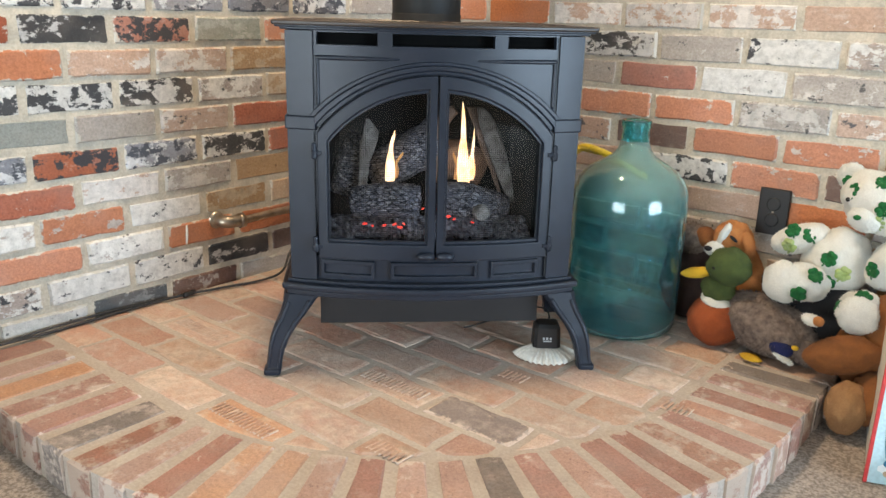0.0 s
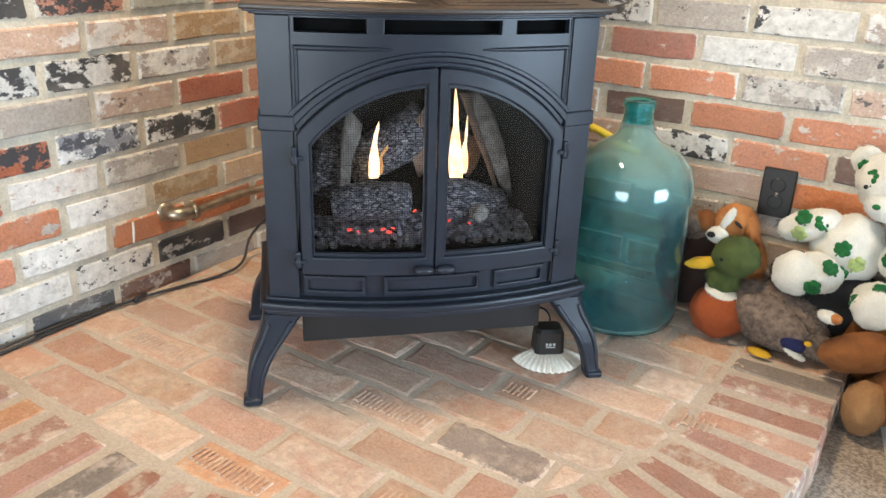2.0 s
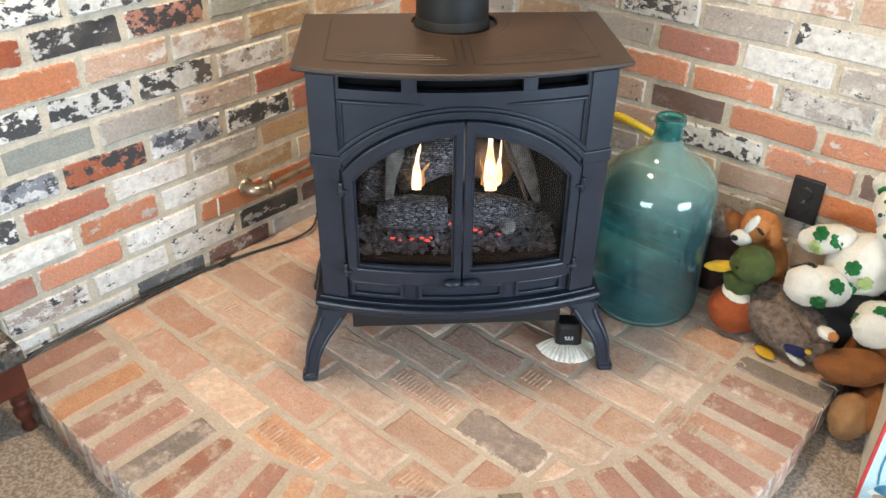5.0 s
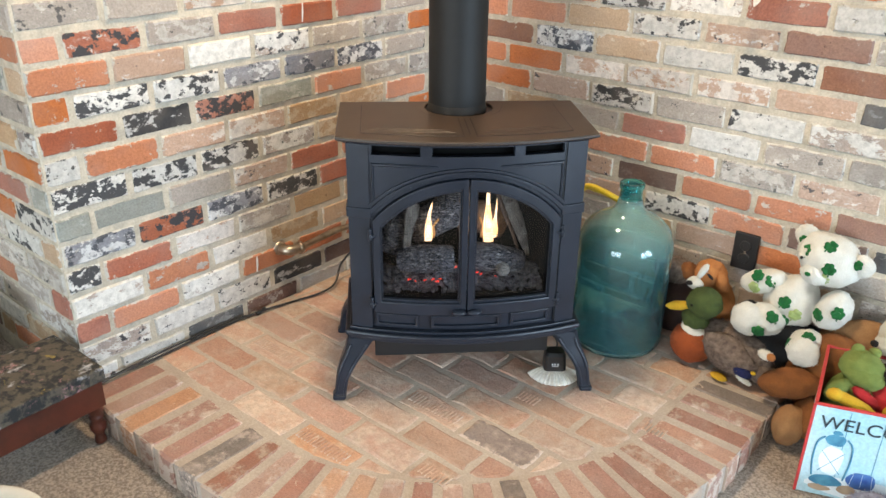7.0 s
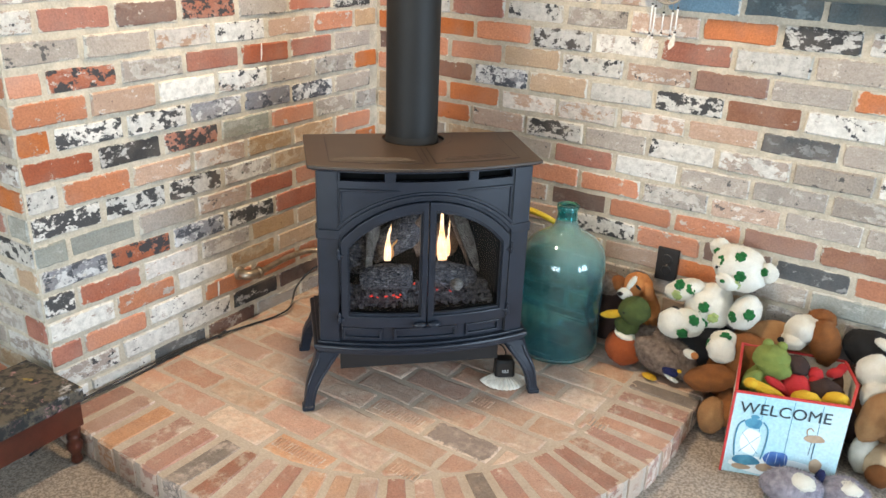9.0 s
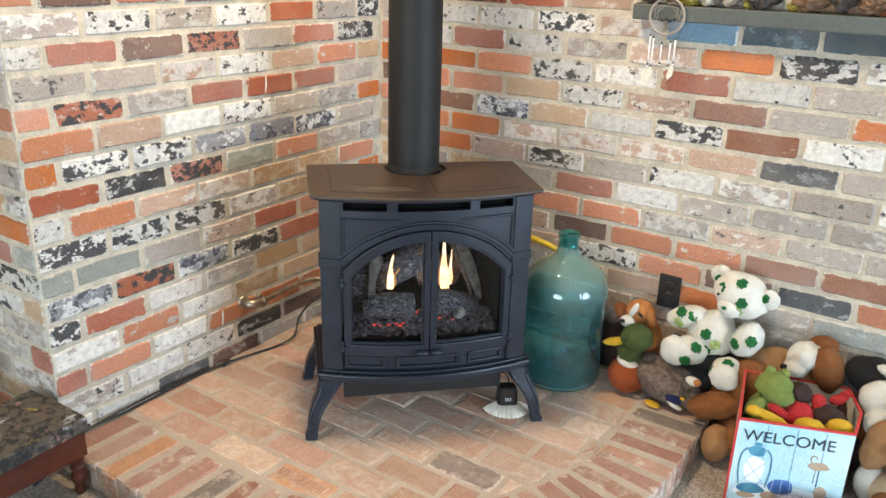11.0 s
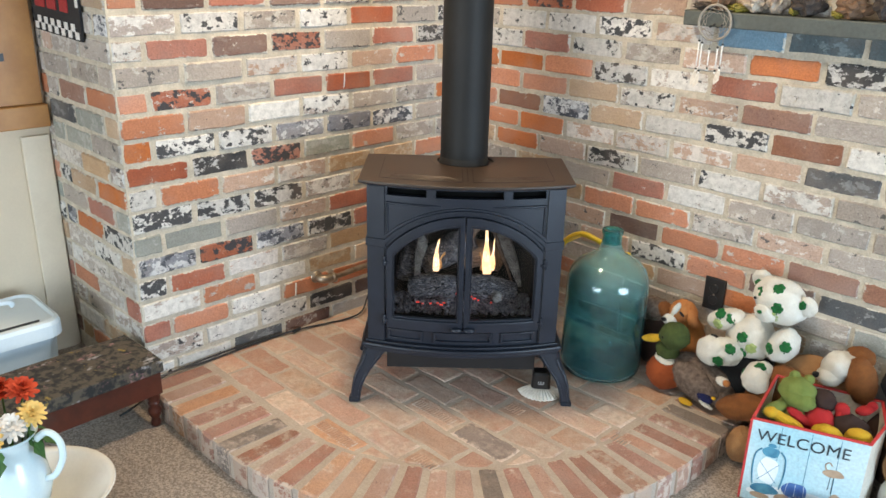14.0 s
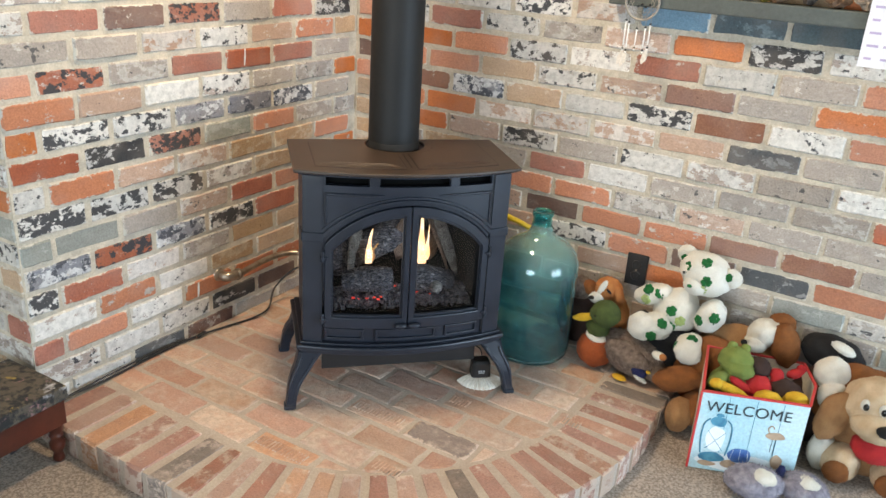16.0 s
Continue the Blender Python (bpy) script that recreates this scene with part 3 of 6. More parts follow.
def strip(outer, inner, front, back, closed=False, bm=None):
    """A bowed band between two lines of (x, z) points, from one depth offset to another."""
    bm = bm or bmesh.new()
    vs = []
    for (xo, zo), (xi, zi) in zip(outer, inner):
        vs.append([bm.verts.new((x, bow(x, o), z)) for x, z, o in ((xo, zo, front), (xi, zi, front), (xi, zi, back), (xo, zo, back))])
    n = len(vs)
    for i in range(n if closed else n - 1):
        a, b = vs[i], vs[(i + 1) % n]
        for k in range(4):
            bm.faces.new((a[k], a[(k + 1) % 4], b[(k + 1) % 4], b[k]))
    if not closed:
        bm.faces.new(vs[0])
        bm.faces.new(vs[-1])
    return bm


def bar(x0, x1, z0, z1, front, back, bm=None, n=10):
    xs = [x0 + (x1 - x0) * i / n for i in range(n + 1)]
    return strip([(x, z1) for x in xs], [(x, z0) for x in xs], front, back, bm=bm)


def arch(x, r, zc=0.319):
    return zc + math.sqrt(max(r * r - x * x, 0))


def slab(half, front, back, z0, z1, bm=None, hole=None):
    """A plate with a bowed front edge, flat sides and back; hole: a round notch cut into its back."""
    bm = bm or bmesh.new()
    n = 24
    pts = [(-half + 2 * half * i / n, bow(-half + 2 * half * i / n, front)) for i in range(n + 1)] + [(half, back)]
    if hole:
        y, r = hole
        a0 = math.asin(min((back - y) / r, 1))
        pts += [(r * math.cos(a), y + r * math.sin(a)) for a in (a0 - (math.pi + 2 * a0) * i / 20 for i in range(21))]
    pts += [(-half, back)]
    lo, hi = [bm.verts.new((x, y, z0)) for x, y in pts], [bm.verts.new((x, y, z1)) for x, y in pts]
    bm.faces.new(hi)
    bm.faces.new(lo[::-1])
    for i in range(len(pts)):
        k = (i + 1) % len(pts)
        bm.faces.new((lo[i], lo[k], hi[k], hi[i]))
    return bm


def loft(sections, bm=None):
    """A limb of rounded rectangular cross-sections: (x, y, z, width, depth)."""
    bm = bm or bmesh.new()
    rings = []
    for x, y, z, w, d in sections:
        c = 0.28
        rings.append([bm.verts.new((x + a * w / 2, y + b * d / 2, z)) for a, b in ((-1, -1 + c), (-1 + c, -1), (1 - c, -1), (1, -1 + c), (1, 1 - c), (1 - c, 1), (-1 + c, 1), (-1, 1 - c))])
    for a, b in zip(rings, rings[1:]):
        for i in range(8):
            bm.faces.new((a[i], a[(i + 1) % 8], b[(i + 1) % 8], b[i]))
    bm.faces.new(rings[0])
    bm.faces.new(rings[-1])
    return bm


stove = empty("gas_stove", pose(-1.1385, 1.3365, HEARTH, 0, 0, 45), "blue-black cast-iron gas stove with lit fire behind arched doors", "stove")
# carcass
for s in (-1, 1):
    part("side_panel", box(min(s * 0.285, s * 0.272), -0.14, 0.195, max(s * 0.285, s * 0.272), 0.125, 0.69), IRON, stove, bevel=0.002)
    bm = bar(min(s * 0.293, s * 0.24), max(s * 0.293, s * 0.24), 0.196, 0.693, -0.004, 0.05, n=4)
    bar(min(s * 0.2935, s * 0.2945), max(s * 0.2935, s * 0.2945), 0.3, 0.31, 0.0, 0.04, bm, 2)
    post = part("corner_post", bm, IRON, stove, bevel=0.003)
    bm = bar(min(s * 0.2975, s * 0.236), max(s * 0.2975, s * 0.236), 0.505, 0.532, -0.009, 0.045, n=4)
    part("collar", bm, IRON, post, bevel=0.003)
    if s > 0:
        part("seam", bar(0.2365, 0.2415, 0.2, 0.69, -0.001, 0.02, n=2), BLACK, stove)
part("back_panel", box(-0.284, 0.112, 0.195, 0.284, 0.125, 0.69), SOOT, stove)
part("firebox", box(-0.27, 0.098, 0.2, 0.27, 0.11, 0.668, box(-0.27, -0.13, 0.205, 0.27, 0.098, 0.212)), SOOT, stove)
for s in (-1, 1):
    bm = bmesh.new()
    quad = ((s * 0.262, -0.12), (s * 0.2, 0.097), (s * 0.206, 0.0975), (s * 0.268, -0.12))
    lo, hi = [bm.verts.new((x, y, 0.2125)) for x, y in quad], [bm.verts.new((x, y, 0.66)) for x, y in quad]
    bm.faces.new(hi), bm.faces.new(lo)
    for i in range(4):
        bm.faces.new((lo[i], lo[(i + 1) % 4], hi[(i + 1) % 4], hi[i]))
    part("firebox_side", bm, SOOT, stove)

# front casting above the doors, with its vents
xs = [-0.24 + 0.48 * i / 48 for i in range(49)]
bm = strip([(x, 0.668) for x in xs], [(x, arch(x, 0.2975) if abs(x) < 0.2365 else 0.245) for x in xs], 0.0, 0.02)
part("front_casting", bm, IRON, stove)
bm = bar(-0.24, 0.24, 0.691, 0.697, 0.0, 0.02)
part("vent_rail", bm, IRON, stove)
for x0, x1 in ((-0.117, -0.089), (0.107, 0.134), (-0.2405, -0.232), (0.232, 0.2405)):
    part("vent_post", bar(x0, x1, 0.667, 0.692, 0.0005, 0.02, n=3), IRON, stove, bevel=0.001)
# black sheet added behind the slots, in place of the shade inside
part("vent_back", bar(-0.236, 0.236, 0.664, 0.694, 0.03, 0.036), SCREEN, stove)
# arch mouldings
for r0, r1, f in ((0.325, 0.317, -0.005), (0.317, 0.307, -0.0085), (0.307, 0.2985, -0.004)):
    w = 0.232
    line = [-w + 2 * w * i / 40 for i in range(41)]
    part("arch_moulding", strip([(x * r0 / 0.3, arch(x, 0.3) + (r0 - 0.3) * 0.9) for x in line], [(x * r1 / 0.3, arch(x, 0.3) + (r1 - 0.3) * 0.9) for x in line], f, 0.004), IRON, stove, bevel=0.002)
# raised edges of the corner fields
for s in (-1, 1):
    bm = tube([(s * x, bow(x, -0.001), 0.644) for x in (0.234, 0.2, 0.15, 0.1, 0.075)], [0.0042, 0.0045, 0.004, 0.003, 0.001], 8)
    tube([(s * 0.231, bow(0.231, -0.001), z) for z in (0.645, 0.6, 0.553)], 0.0035, 8, bm)
    part("field_edge", bm, IRON, stove, smooth=True)
# lower front with three sunk fields
part("lower_front", bar(-0.24, 0.24, 0.196, 0.246, 0.006, 0.024), IRON, stove)
for x0, x1 in ((-0.231, -0.122), (-0.089, 0.09), (0.118, 0.221)):
    o = [(x0, 0.24), (x1, 0.24), (x1, 0.204), (x0, 0.204)]
    n = 8
    top_o = [(x0 + (x1 - x0) * i / n, 0.24) for i in range(n + 1)] + [(x1 - (x1 - x0) * i / n, 0.204) for i in range(n + 1)]
    top_i = [(x0 + 0.007 + (x1 - x0 - 0.014) * i / n, 0.232) for i in range(n + 1)] + [(x1 - 0.007 - (x1 - x0 - 0.014) * i / n, 0.2115) for i in range(n + 1)]
    part("field_frame", strip(top_o, top_i, -0.002, 0.01, True), IRON, stove, bevel=0.0015)
# doors
for s in (-1, 1):
    n = 20
    outer = [(s * 0.2345, 0.247)] + [(s * (0.2345 - 0.233 * i / n), 0.247) for i in range(1, n)] + [(s * 0.0015, 0.247)]
    inner = [(s * 0.215, 0.281)] + [(s * (0.215 - 0.198 * i / n), 0.281) for i in range(1, n)] + [(s * 0.017, 0.281)]
    outer += [(s * (0.0015 + 0.233 * i / n), arch(0.0015 + 0.233 * i / n, 0.297)) for i in range(n + 1)]
    inner += [(s * (0.017 + 0.198 * i / n), arch(0.017 + 0.198 * i / n, 0.2715)) for i in range(n + 1)]
    door = part("door", strip(outer, inner, -0.013, 0.006, True), IRON, stove, "arched cast-iron door frame", bevel=0.003)
    lip_i = [(x + (s * 0.1145 - x) * 0.045, z + (0.42 - z) * 0.045) for x, z in inner]
    part("inner_bead", strip([(x, z) for x, z in inner], lip_i, -0.006, 0.004, True), IRON, door, bevel=0.001)
    bm = bmesh.new()
    cols = [0.017 + 0.198 * i / n for i in range(n + 1)]
    strip([(s * x, arch(x, 0.2725)) for x in cols], [(s * x, 0.28) for x in cols], 0.004, 0.007, bm=bm)
    pane = part("pane", bm, PANE, door, "clear glass pane")
    pane.visible_shadow = False
    bm = bmesh.new()
    x = 0.022
    while x < 0.214:
        bar(s * x, s * (x + 0.00045), 0.281, arch(x, 0.2705), 0.0095, 0.0099, bm, 1)
        x += 0.0042
    z = 0.286
    while z < 0.58:
        w = min(0.214, math.sqrt(max(0.2715 ** 2 - (z - 0.319) ** 2, 0.0005)))
        if w > 0.03:
            bar(s * 0.021, s * w, z, z + 0.00045, 0.0095, 0.0099, bm, 6)
        z += 0.0042
    tagged(part("mesh_screen", bm, SCREEN, door, "fine black wire safety screen"), kind="stuff")
    for z in (0.272, 0.462):
        bm = revolve([(0.0, 0.02), (0.004, 0.02), (0.005, 0.016), (0.0045, 0.004), (0.0065, 0.002), (0.0065, -0.008), (0.004, -0.012), (0, -0.013)], 14, m=pose(s * 0.24, bow(0.24, -0.016), z))
        box(min(s * 0.226, s * 0.246), bow(0.23, -0.017), z - 0.004, max(s * 0.226, s * 0.246), bow(0.23, 0.0), z + 0.004, bm)
        part("hinge", bm, IRON, door, bevel=0.0015)
    bm = blob(s * 0.02, bow(0.02, -0.02), 0.26, 0.019, 0.011, 0.0085, lump=0.02)
    part("door_knob", bm, IRON, door, "small cast-iron door grip", smooth=True)

# ledge and top plate
part("ledge_step", slab(0.3, -0.012, 0.13, 0.19, 0.197), IRON, stove, bevel=0.002)
part("ledge", slab(0.312, -0.026, 0.135, 0.175, 0.19), IRON, stove, "bowed moulded base ledge", bevel=0.005)
part("ledge_foot", slab(0.303, -0.018, 0.132, 0.163, 0.175), IRON, stove, bevel=0.003)
part("cornice_step", slab(0.303, -0.006, 0.132, 0.694, 0.7), IRON, stove, bevel=0.002)
part("cornice", slab(0.312, -0.016, 0.14, 0.6985, 0.704), IRON, stove, bevel=0.002)
top = part("top_plate", slab(0.317, -0.026, 0.148, 0.7025, 0.712, hole=(0.086, 0.09)), IRON_TOP_REFLECT, stove, "top plate with louvred fields, coloured brown for a warm reflection", bevel=0.003)


def top_field(x0, x1, front, back, z0, z1, cut):
    """A flat plate that follows the bowed front; cut rounds it off round the pipe."""
    bm = bmesh.new()
    xs = [x0 + (x1 - x0) * k / 14 for k in range(15)]
    edge = [(x, bow(x, front)) for x in xs]
    edge += [(x, min(back, 0.086 - math.sqrt(max(cut ** 2 - x * x, 0.0))) if abs(x) < cut else back) for x in xs[::-1]]
    lo, hi = [bm.verts.new((x, y, z0)) for x, y in edge], [bm.verts.new((x, y, z1)) for x, y in edge]
    bm.faces.new(hi), bm.faces.new(lo)
    for k in range(len(edge)):
        q = (k + 1) % len(edge)
        bm.faces.new((lo[k], lo[q], hi[q], hi[k]))
    return bm


for x0, x1 in ((-0.256, -0.014), (0.02, 0.256)):
    part("top_seam", top_field(x0 - 0.003, x1 + 0.003, 0.021, 0.108, 0.7115, 0.7124, 0.112), BLACK, top)
    field = part("top_field", top_field(x0, x1, 0.024, 0.105, 0.7118, 0.7135, 0.116), IRON_TOP_REFLECT, top, bevel=0.0008)
    for k in range(3):
        g = 0.018 + 0.012 * k
        part("field_ridge", tube([(x0 + g + (x1 - x0 - 2 * g) * q / 6, bow(x0 + g + (x1 - x0 - 2 * g) * q / 6, 0.03 + g), 0.7134) for q in range(7)], 0.0012, 6), IRON_TOP_REFLECT, field)
part("groove", box(0.001, -0.165, 0.7116, 0.005, -0.03, 0.7126), BLACK, top)
# front valance and gas controls below
part("valance", box(-0.236, -0.135, 0.083, 0.236, -0.128, 0.17), BLACK, stove, bevel=0.001)
part("control_box", box(-0.225, -0.126, 0.1, 0.225, 0.06, 0.17), BLACK, stove)
part("burner_case", box(0.17, -0.02, 0.05, 0.225, 0.06, 0.1), BLACK, stove)
# legs
for sx in (-1, 1):
    for front in (True, False):
        f = -1 if front else 1
        y0 = -0.148 if front else 0.092
        secs = [(0.268, 0, 0.166, 0.078, 0.06), (0.277, 0.006, 0.15, 0.066, 0.056), (0.29, 0.016, 0.125, 0.055, 0.05), (0.306, 0.028, 0.1, 0.047, 0.044), (0.318, 0.037, 0.075, 0.04, 0.038), (0.325, 0.043, 0.05, 0.034, 0.033), (0.329, 0.047, 0.026, 0.031, 0.03), (0.331, 0.049, 0.014, 0.031, 0.03), (0.333, 0.052, 0.011, 0.036, 0.037), (0.334, 0.053, 0.0, 0.034, 0.035)]
        leg = part("leg", loft([(sx * x, y0 + f * y, z, w, d) for x, y, z, w, d in secs]), IRON, stove, bevel=0.002)
        for e in (-1, 1):
            ridge = [(sx * (x + e * w * 0.33), y0 + f * (y + d * 0.47), z) for x, y, z, w, d in secs[1:8]]
            part("leg_rib", tube(ridge, [0.0055, 0.0055, 0.005, 0.0048, 0.0042, 0.0036, 0.003], 8), IRON, leg, smooth=True)


# the fire
fire_y = -0.02
bm = bmesh.new()
rnd = random.Random(4)
for i in range(1300):
    x = rnd.uniform(-0.225, 0.215)
    y = rnd.uniform(-0.115, 0.02)
    r = rnd.uniform(0.003, 0.0085)
    made = bmesh.ops.create_icosphere(bm, subdivisions=1, radius=r)["verts"]
    turn = pose(x, y, 0.262 + 0.016 * math.exp(-((y + 0.03) / 0.06) ** 2) + rnd.uniform(0, 0.012), rnd.uniform(0, 90), rnd.uniform(0, 90), 0)
    for v in made:
        v.co = turn @ Vector((v.co.x * rnd.uniform(0.8, 1.3), v.co.y, v.co.z * 0.8))
bed = part("ember_bed", bm, EMBER_BED, stove, "grey crushed ember bed, tinted for blue flame glow")
tagged(bed, kind="stuff")
part("burner_tray", box(-0.24, -0.12, 0.212, 0.24, 0.06, 0.262), SOOT, stove)


def log(points, radii, mat, label, rough=0.2, freq=34.0, seed=0.0):
    bm = tube(points, radii, 20, steps=8)
    for v in bm.verts:
        k = noise.noise(v.co * freq + Vector((seed, 0, 0))) + 0.6 * noise.noise(v.co * freq * 2.7 + Vector((0, seed, 0)))
        c = min(points, key=lambda p: (Vector(p) - v.co).length)
        v.co += (v.co - Vector(c)).normalized() * k * rough * radii[0] * 0.5
    return part("fire_log", bm, mat, stove, label, smooth=True)


log([(-0.165, -0.05, 0.332), (-0.1, -0.065, 0.34), (-0.025, -0.06, 0.336)], [0.034, 0.039, 0.035], CHAR, "charred ceramic log with bark rings", seed=1)
log([(0.015, -0.06, 0.342), (0.08, -0.065, 0.34), (0.165, -0.05, 0.318)], [0.034, 0.038, 0.03], CHAR, "charred ceramic log with bark rings", seed=2)
log([(-0.13, 0.05, 0.37), (-0.03, 0.05, 0.425), (0.03, 0.045, 0.47)], [0.04, 0.05, 0.045], CHAR, "large charred ceramic log", seed=3)
log([(0.0, 0.06, 0.395), (0.06, 0.055, 0.41), (0.13, 0.055, 0.385)], [0.045, 0.045, 0.04], BROWN_LOG, "brown scorched ceramic log", seed=4)
log([(-0.19, -0.01, 0.34), (-0.17, -0.005, 0.41), (-0.15, 0.0, 0.47)], [0.028, 0.035, 0.025], CHAR, "charred ceramic log", seed=5)
log([(0.01, 0.0, 0.47), (0.035, -0.005, 0.51), (0.055, -0.01, 0.53)], [0.016, 0.014, 0.011], BROWN_LOG, "forked brown branch end", seed=8)
bm = loft([(-0.158, -0.06, 0.3, 0.02, 0.01), (-0.152, -0.058, 0.335, 0.028, 0.014), (-0.146, -0.056, 0.37, 0.018, 0.012), (-0.142, -0.055, 0.42, 0.022, 0.012), (-0.134, -0.053, 0.46, 0.036, 0.014), (-0.128, -0.052, 0.485, 0.034, 0.012), (-0.136, -0.05, 0.512, 0.008, 0.008)])
part("fire_log", bm, ASH_LOG, stove, "ash-white split log face", smooth=True)
bm = loft([(0.185, -0.03, 0.33, 0.012, 0.02), (0.168, -0.028, 0.385, 0.03, 0.028), (0.147, -0.025, 0.44, 0.042, 0.034), (0.127, -0.02, 0.49, 0.044, 0.034), (0.114, -0.016, 0.522, 0.036, 0.03), (0.108, -0.012, 0.535, 0.02, 0.02)])
part("fire_log", bm, ASH_LOG, stove, "grey split log leaning on the fire", smooth=True)
bm = loft([(0.158, -0.034, 0.345, 0.006, 0.018), (0.14, -0.034, 0.4, 0.01, 0.024), (0.118, -0.032, 0.45, 0.012, 0.028), (0.1, -0.028, 0.5, 0.012, 0.028), (0.09, -0.02, 0.535, 0.02, 0.024)])
part("fire_log", bm, BROWN_LOG, stove, "scorched brown edge of a split log", smooth=True)
part("log_end", revolve([(0.0, 0.012), (0.013, 0.012), (0.017, 0.006), (0.018, -0.02)], 14, m=pose(0.108, -0.105, 0.322, 90, 0, 10)), ASH_LOG, stove, "pale cut branch end", smooth=True)


def flame(x, y, z, h, w, lean, seed, mat=None):
    """A tongue of fire: a flattened, twisting, pointed body."""
    bm = bmesh.new()
    rings = []
    for i in range(15):
        t = i / 14
        r = w * (0.45 + 0.55 * math.sin(math.pi * min(t * 1.5 + 0.12, 1))) * (1 - t) ** 0.55 + 0.0004
        cx = x + lean * t * t * h + 0.13 * w * math.sin(5 * t + seed)
        rings.append([bm.verts.new((cx + r * math.cos(a) * (1 + 0.15 * math.sin(7 * t + seed * 3)), y + 0.35 * r * math.sin(a), z + h * t + 0.08 * h * t * math.sin(a * 2 + seed))) for a in (2 * math.pi * k / 14 for k in range(14))])
    for a, b in zip(rings, rings[1:]):
        for k in range(14):
            bm.faces.new((a[k], a[(k + 1) % 14], b[(k + 1) % 14], b[k]))
    bm.faces.new(rings[0])
    bm.faces.new(rings[-1])
    return part("flame", bm, mat or FLAME, stove, "bright yellow gas flame", smooth=True)


flame(-0.088, -0.022, 0.372, 0.105, 0.014, 0.12, 1.0)
flame(-0.078, -0.018, 0.378, 0.055, 0.01, 0.35, 2.0, FLAME_TIP)
flame(0.078, -0.022, 0.366, 0.17, 0.018, -0.06, 3.0)
flame(0.093, -0.012, 0.374, 0.11, 0.012, 0.05, 4.4)
flame(0.066, -0.01, 0.374, 0.06, 0.01, -0.2, 5.1, FLAME_TIP)
for x, z, w in ((-0.142, 0.302, 0.006), (-0.125, 0.297, 0.004), (-0.1, 0.298, 0.005), (-0.078, 0.3, 0.005), (-0.066, 0.294, 0.006), (-0.058, 0.301, 0.004), (-0.018, 0.335, 0.004), (0.028, 0.325, 0.004), (0.038, 0.318, 0.006), (0.05, 0.312, 0.004), (0.09, 0.305, 0.004)):
    part("ember", blob(x, -0.1, z - 0.006, w * 0.95, w * 0.5, w * 0.5, (0, 30 * math.sin(x * 90), 0), 0.5, fine=2), EMBER, stove, "glowing red ember")

# ---- flue pipe ----
flue = empty("stove_pipe", stove.matrix_world @ pose(-0.005, 0.086, 0.70), "straight matt black double-wall stove pipe on the stove", "pipe")
part("pipe_tube", revolve([(0.0755, 0.0), (0.0755, 1.665)], 56), PIPE_BLACK, flue, smooth=True)
part("collar", revolve([(0.0765, 0.0), (0.079, 0.002), (0.079, 0.012), (0.0765, 0.015), (0.077, 0.026), (0.0755, 0.028)], 56), PIPE_BLACK, flue, smooth=True)

# ---- things on the hearth ----
def glass_material(name, colour, rough=0.06, trans=0.8, dusty=0.0):
    mat = bpy.data.materials.new(name)
    nt, bsdf = nodes_of(mat)
    v = coords(nt, 1.0, False)
    dust = ramp_of(nt, noise_of(nt, v, 9, 6), 0.35, 0.75)
    tint = mix_of(nt, dust, colour, tuple(min(1, c * 1.25 + 0.03) for c in colour))
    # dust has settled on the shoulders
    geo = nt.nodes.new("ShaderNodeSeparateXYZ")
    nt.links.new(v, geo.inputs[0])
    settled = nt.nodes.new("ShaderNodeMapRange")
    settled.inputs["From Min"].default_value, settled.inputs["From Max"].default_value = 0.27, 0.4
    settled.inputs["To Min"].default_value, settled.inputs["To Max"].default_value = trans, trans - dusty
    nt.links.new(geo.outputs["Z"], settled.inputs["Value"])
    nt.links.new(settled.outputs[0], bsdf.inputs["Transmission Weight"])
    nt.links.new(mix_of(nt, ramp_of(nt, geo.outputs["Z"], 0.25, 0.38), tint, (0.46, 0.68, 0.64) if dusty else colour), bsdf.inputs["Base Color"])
    bsdf.inputs["IOR"].default_value = 1.45
    r = nt.nodes.new("ShaderNodeMapRange")
    r.inputs["To Min"].default_value, r.inputs["To Max"].default_value = rough, rough + 0.06
    nt.links.new(dust, r.inputs["Value"])
    nt.links.new(r.outputs[0], bsdf.inputs["Roughness"])
    bump_of(nt, bsdf, noise_of(nt, v, 14, 2), 0.08, 0.003)
    return mat


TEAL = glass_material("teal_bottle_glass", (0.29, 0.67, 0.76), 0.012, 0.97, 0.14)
TEAL_THICK = glass_material("teal_bottle_glass_thick", (0.14, 0.58, 0.6), 0.02, 0.95)
carboy = empty("glass_carboy", pose(-0.828, 1.712, HEARTH + 0.003), "large dusty teal glass carboy bottle on the hearth", "bottle")
prof = [(0.0, 0.004), (0.09, 0.002), (0.115, 0.0), (0.128, 0.008), (0.134, 0.022), (0.1355, 0.05), (0.1345, 0.2), (0.1355, 0.3), (0.133, 0.335), (0.122, 0.366), (0.1, 0.39), (0.072, 0.407), (0.05, 0.42), (0.038, 0.436), (0.033, 0.455)]
wall = [(r - 0.005 if r > 0.02 else 0.0, z + (0.006 if z < 0.03 else -0.003)) for r, z in prof]
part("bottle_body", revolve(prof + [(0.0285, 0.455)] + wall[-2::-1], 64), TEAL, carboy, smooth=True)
part("neck", revolve([(0.0285, 0.4555), (0.033, 0.4555), (0.031, 0.474), (0.0305, 0.484), (0.0345, 0.487), (0.035, 0.498), (0.033, 0.503), (0.027, 0.503), (0.0255, 0.494), (0.0255, 0.46)], 48), TEAL_THICK, carboy, "darker teal glass neck with a rolled lip", smooth=True)
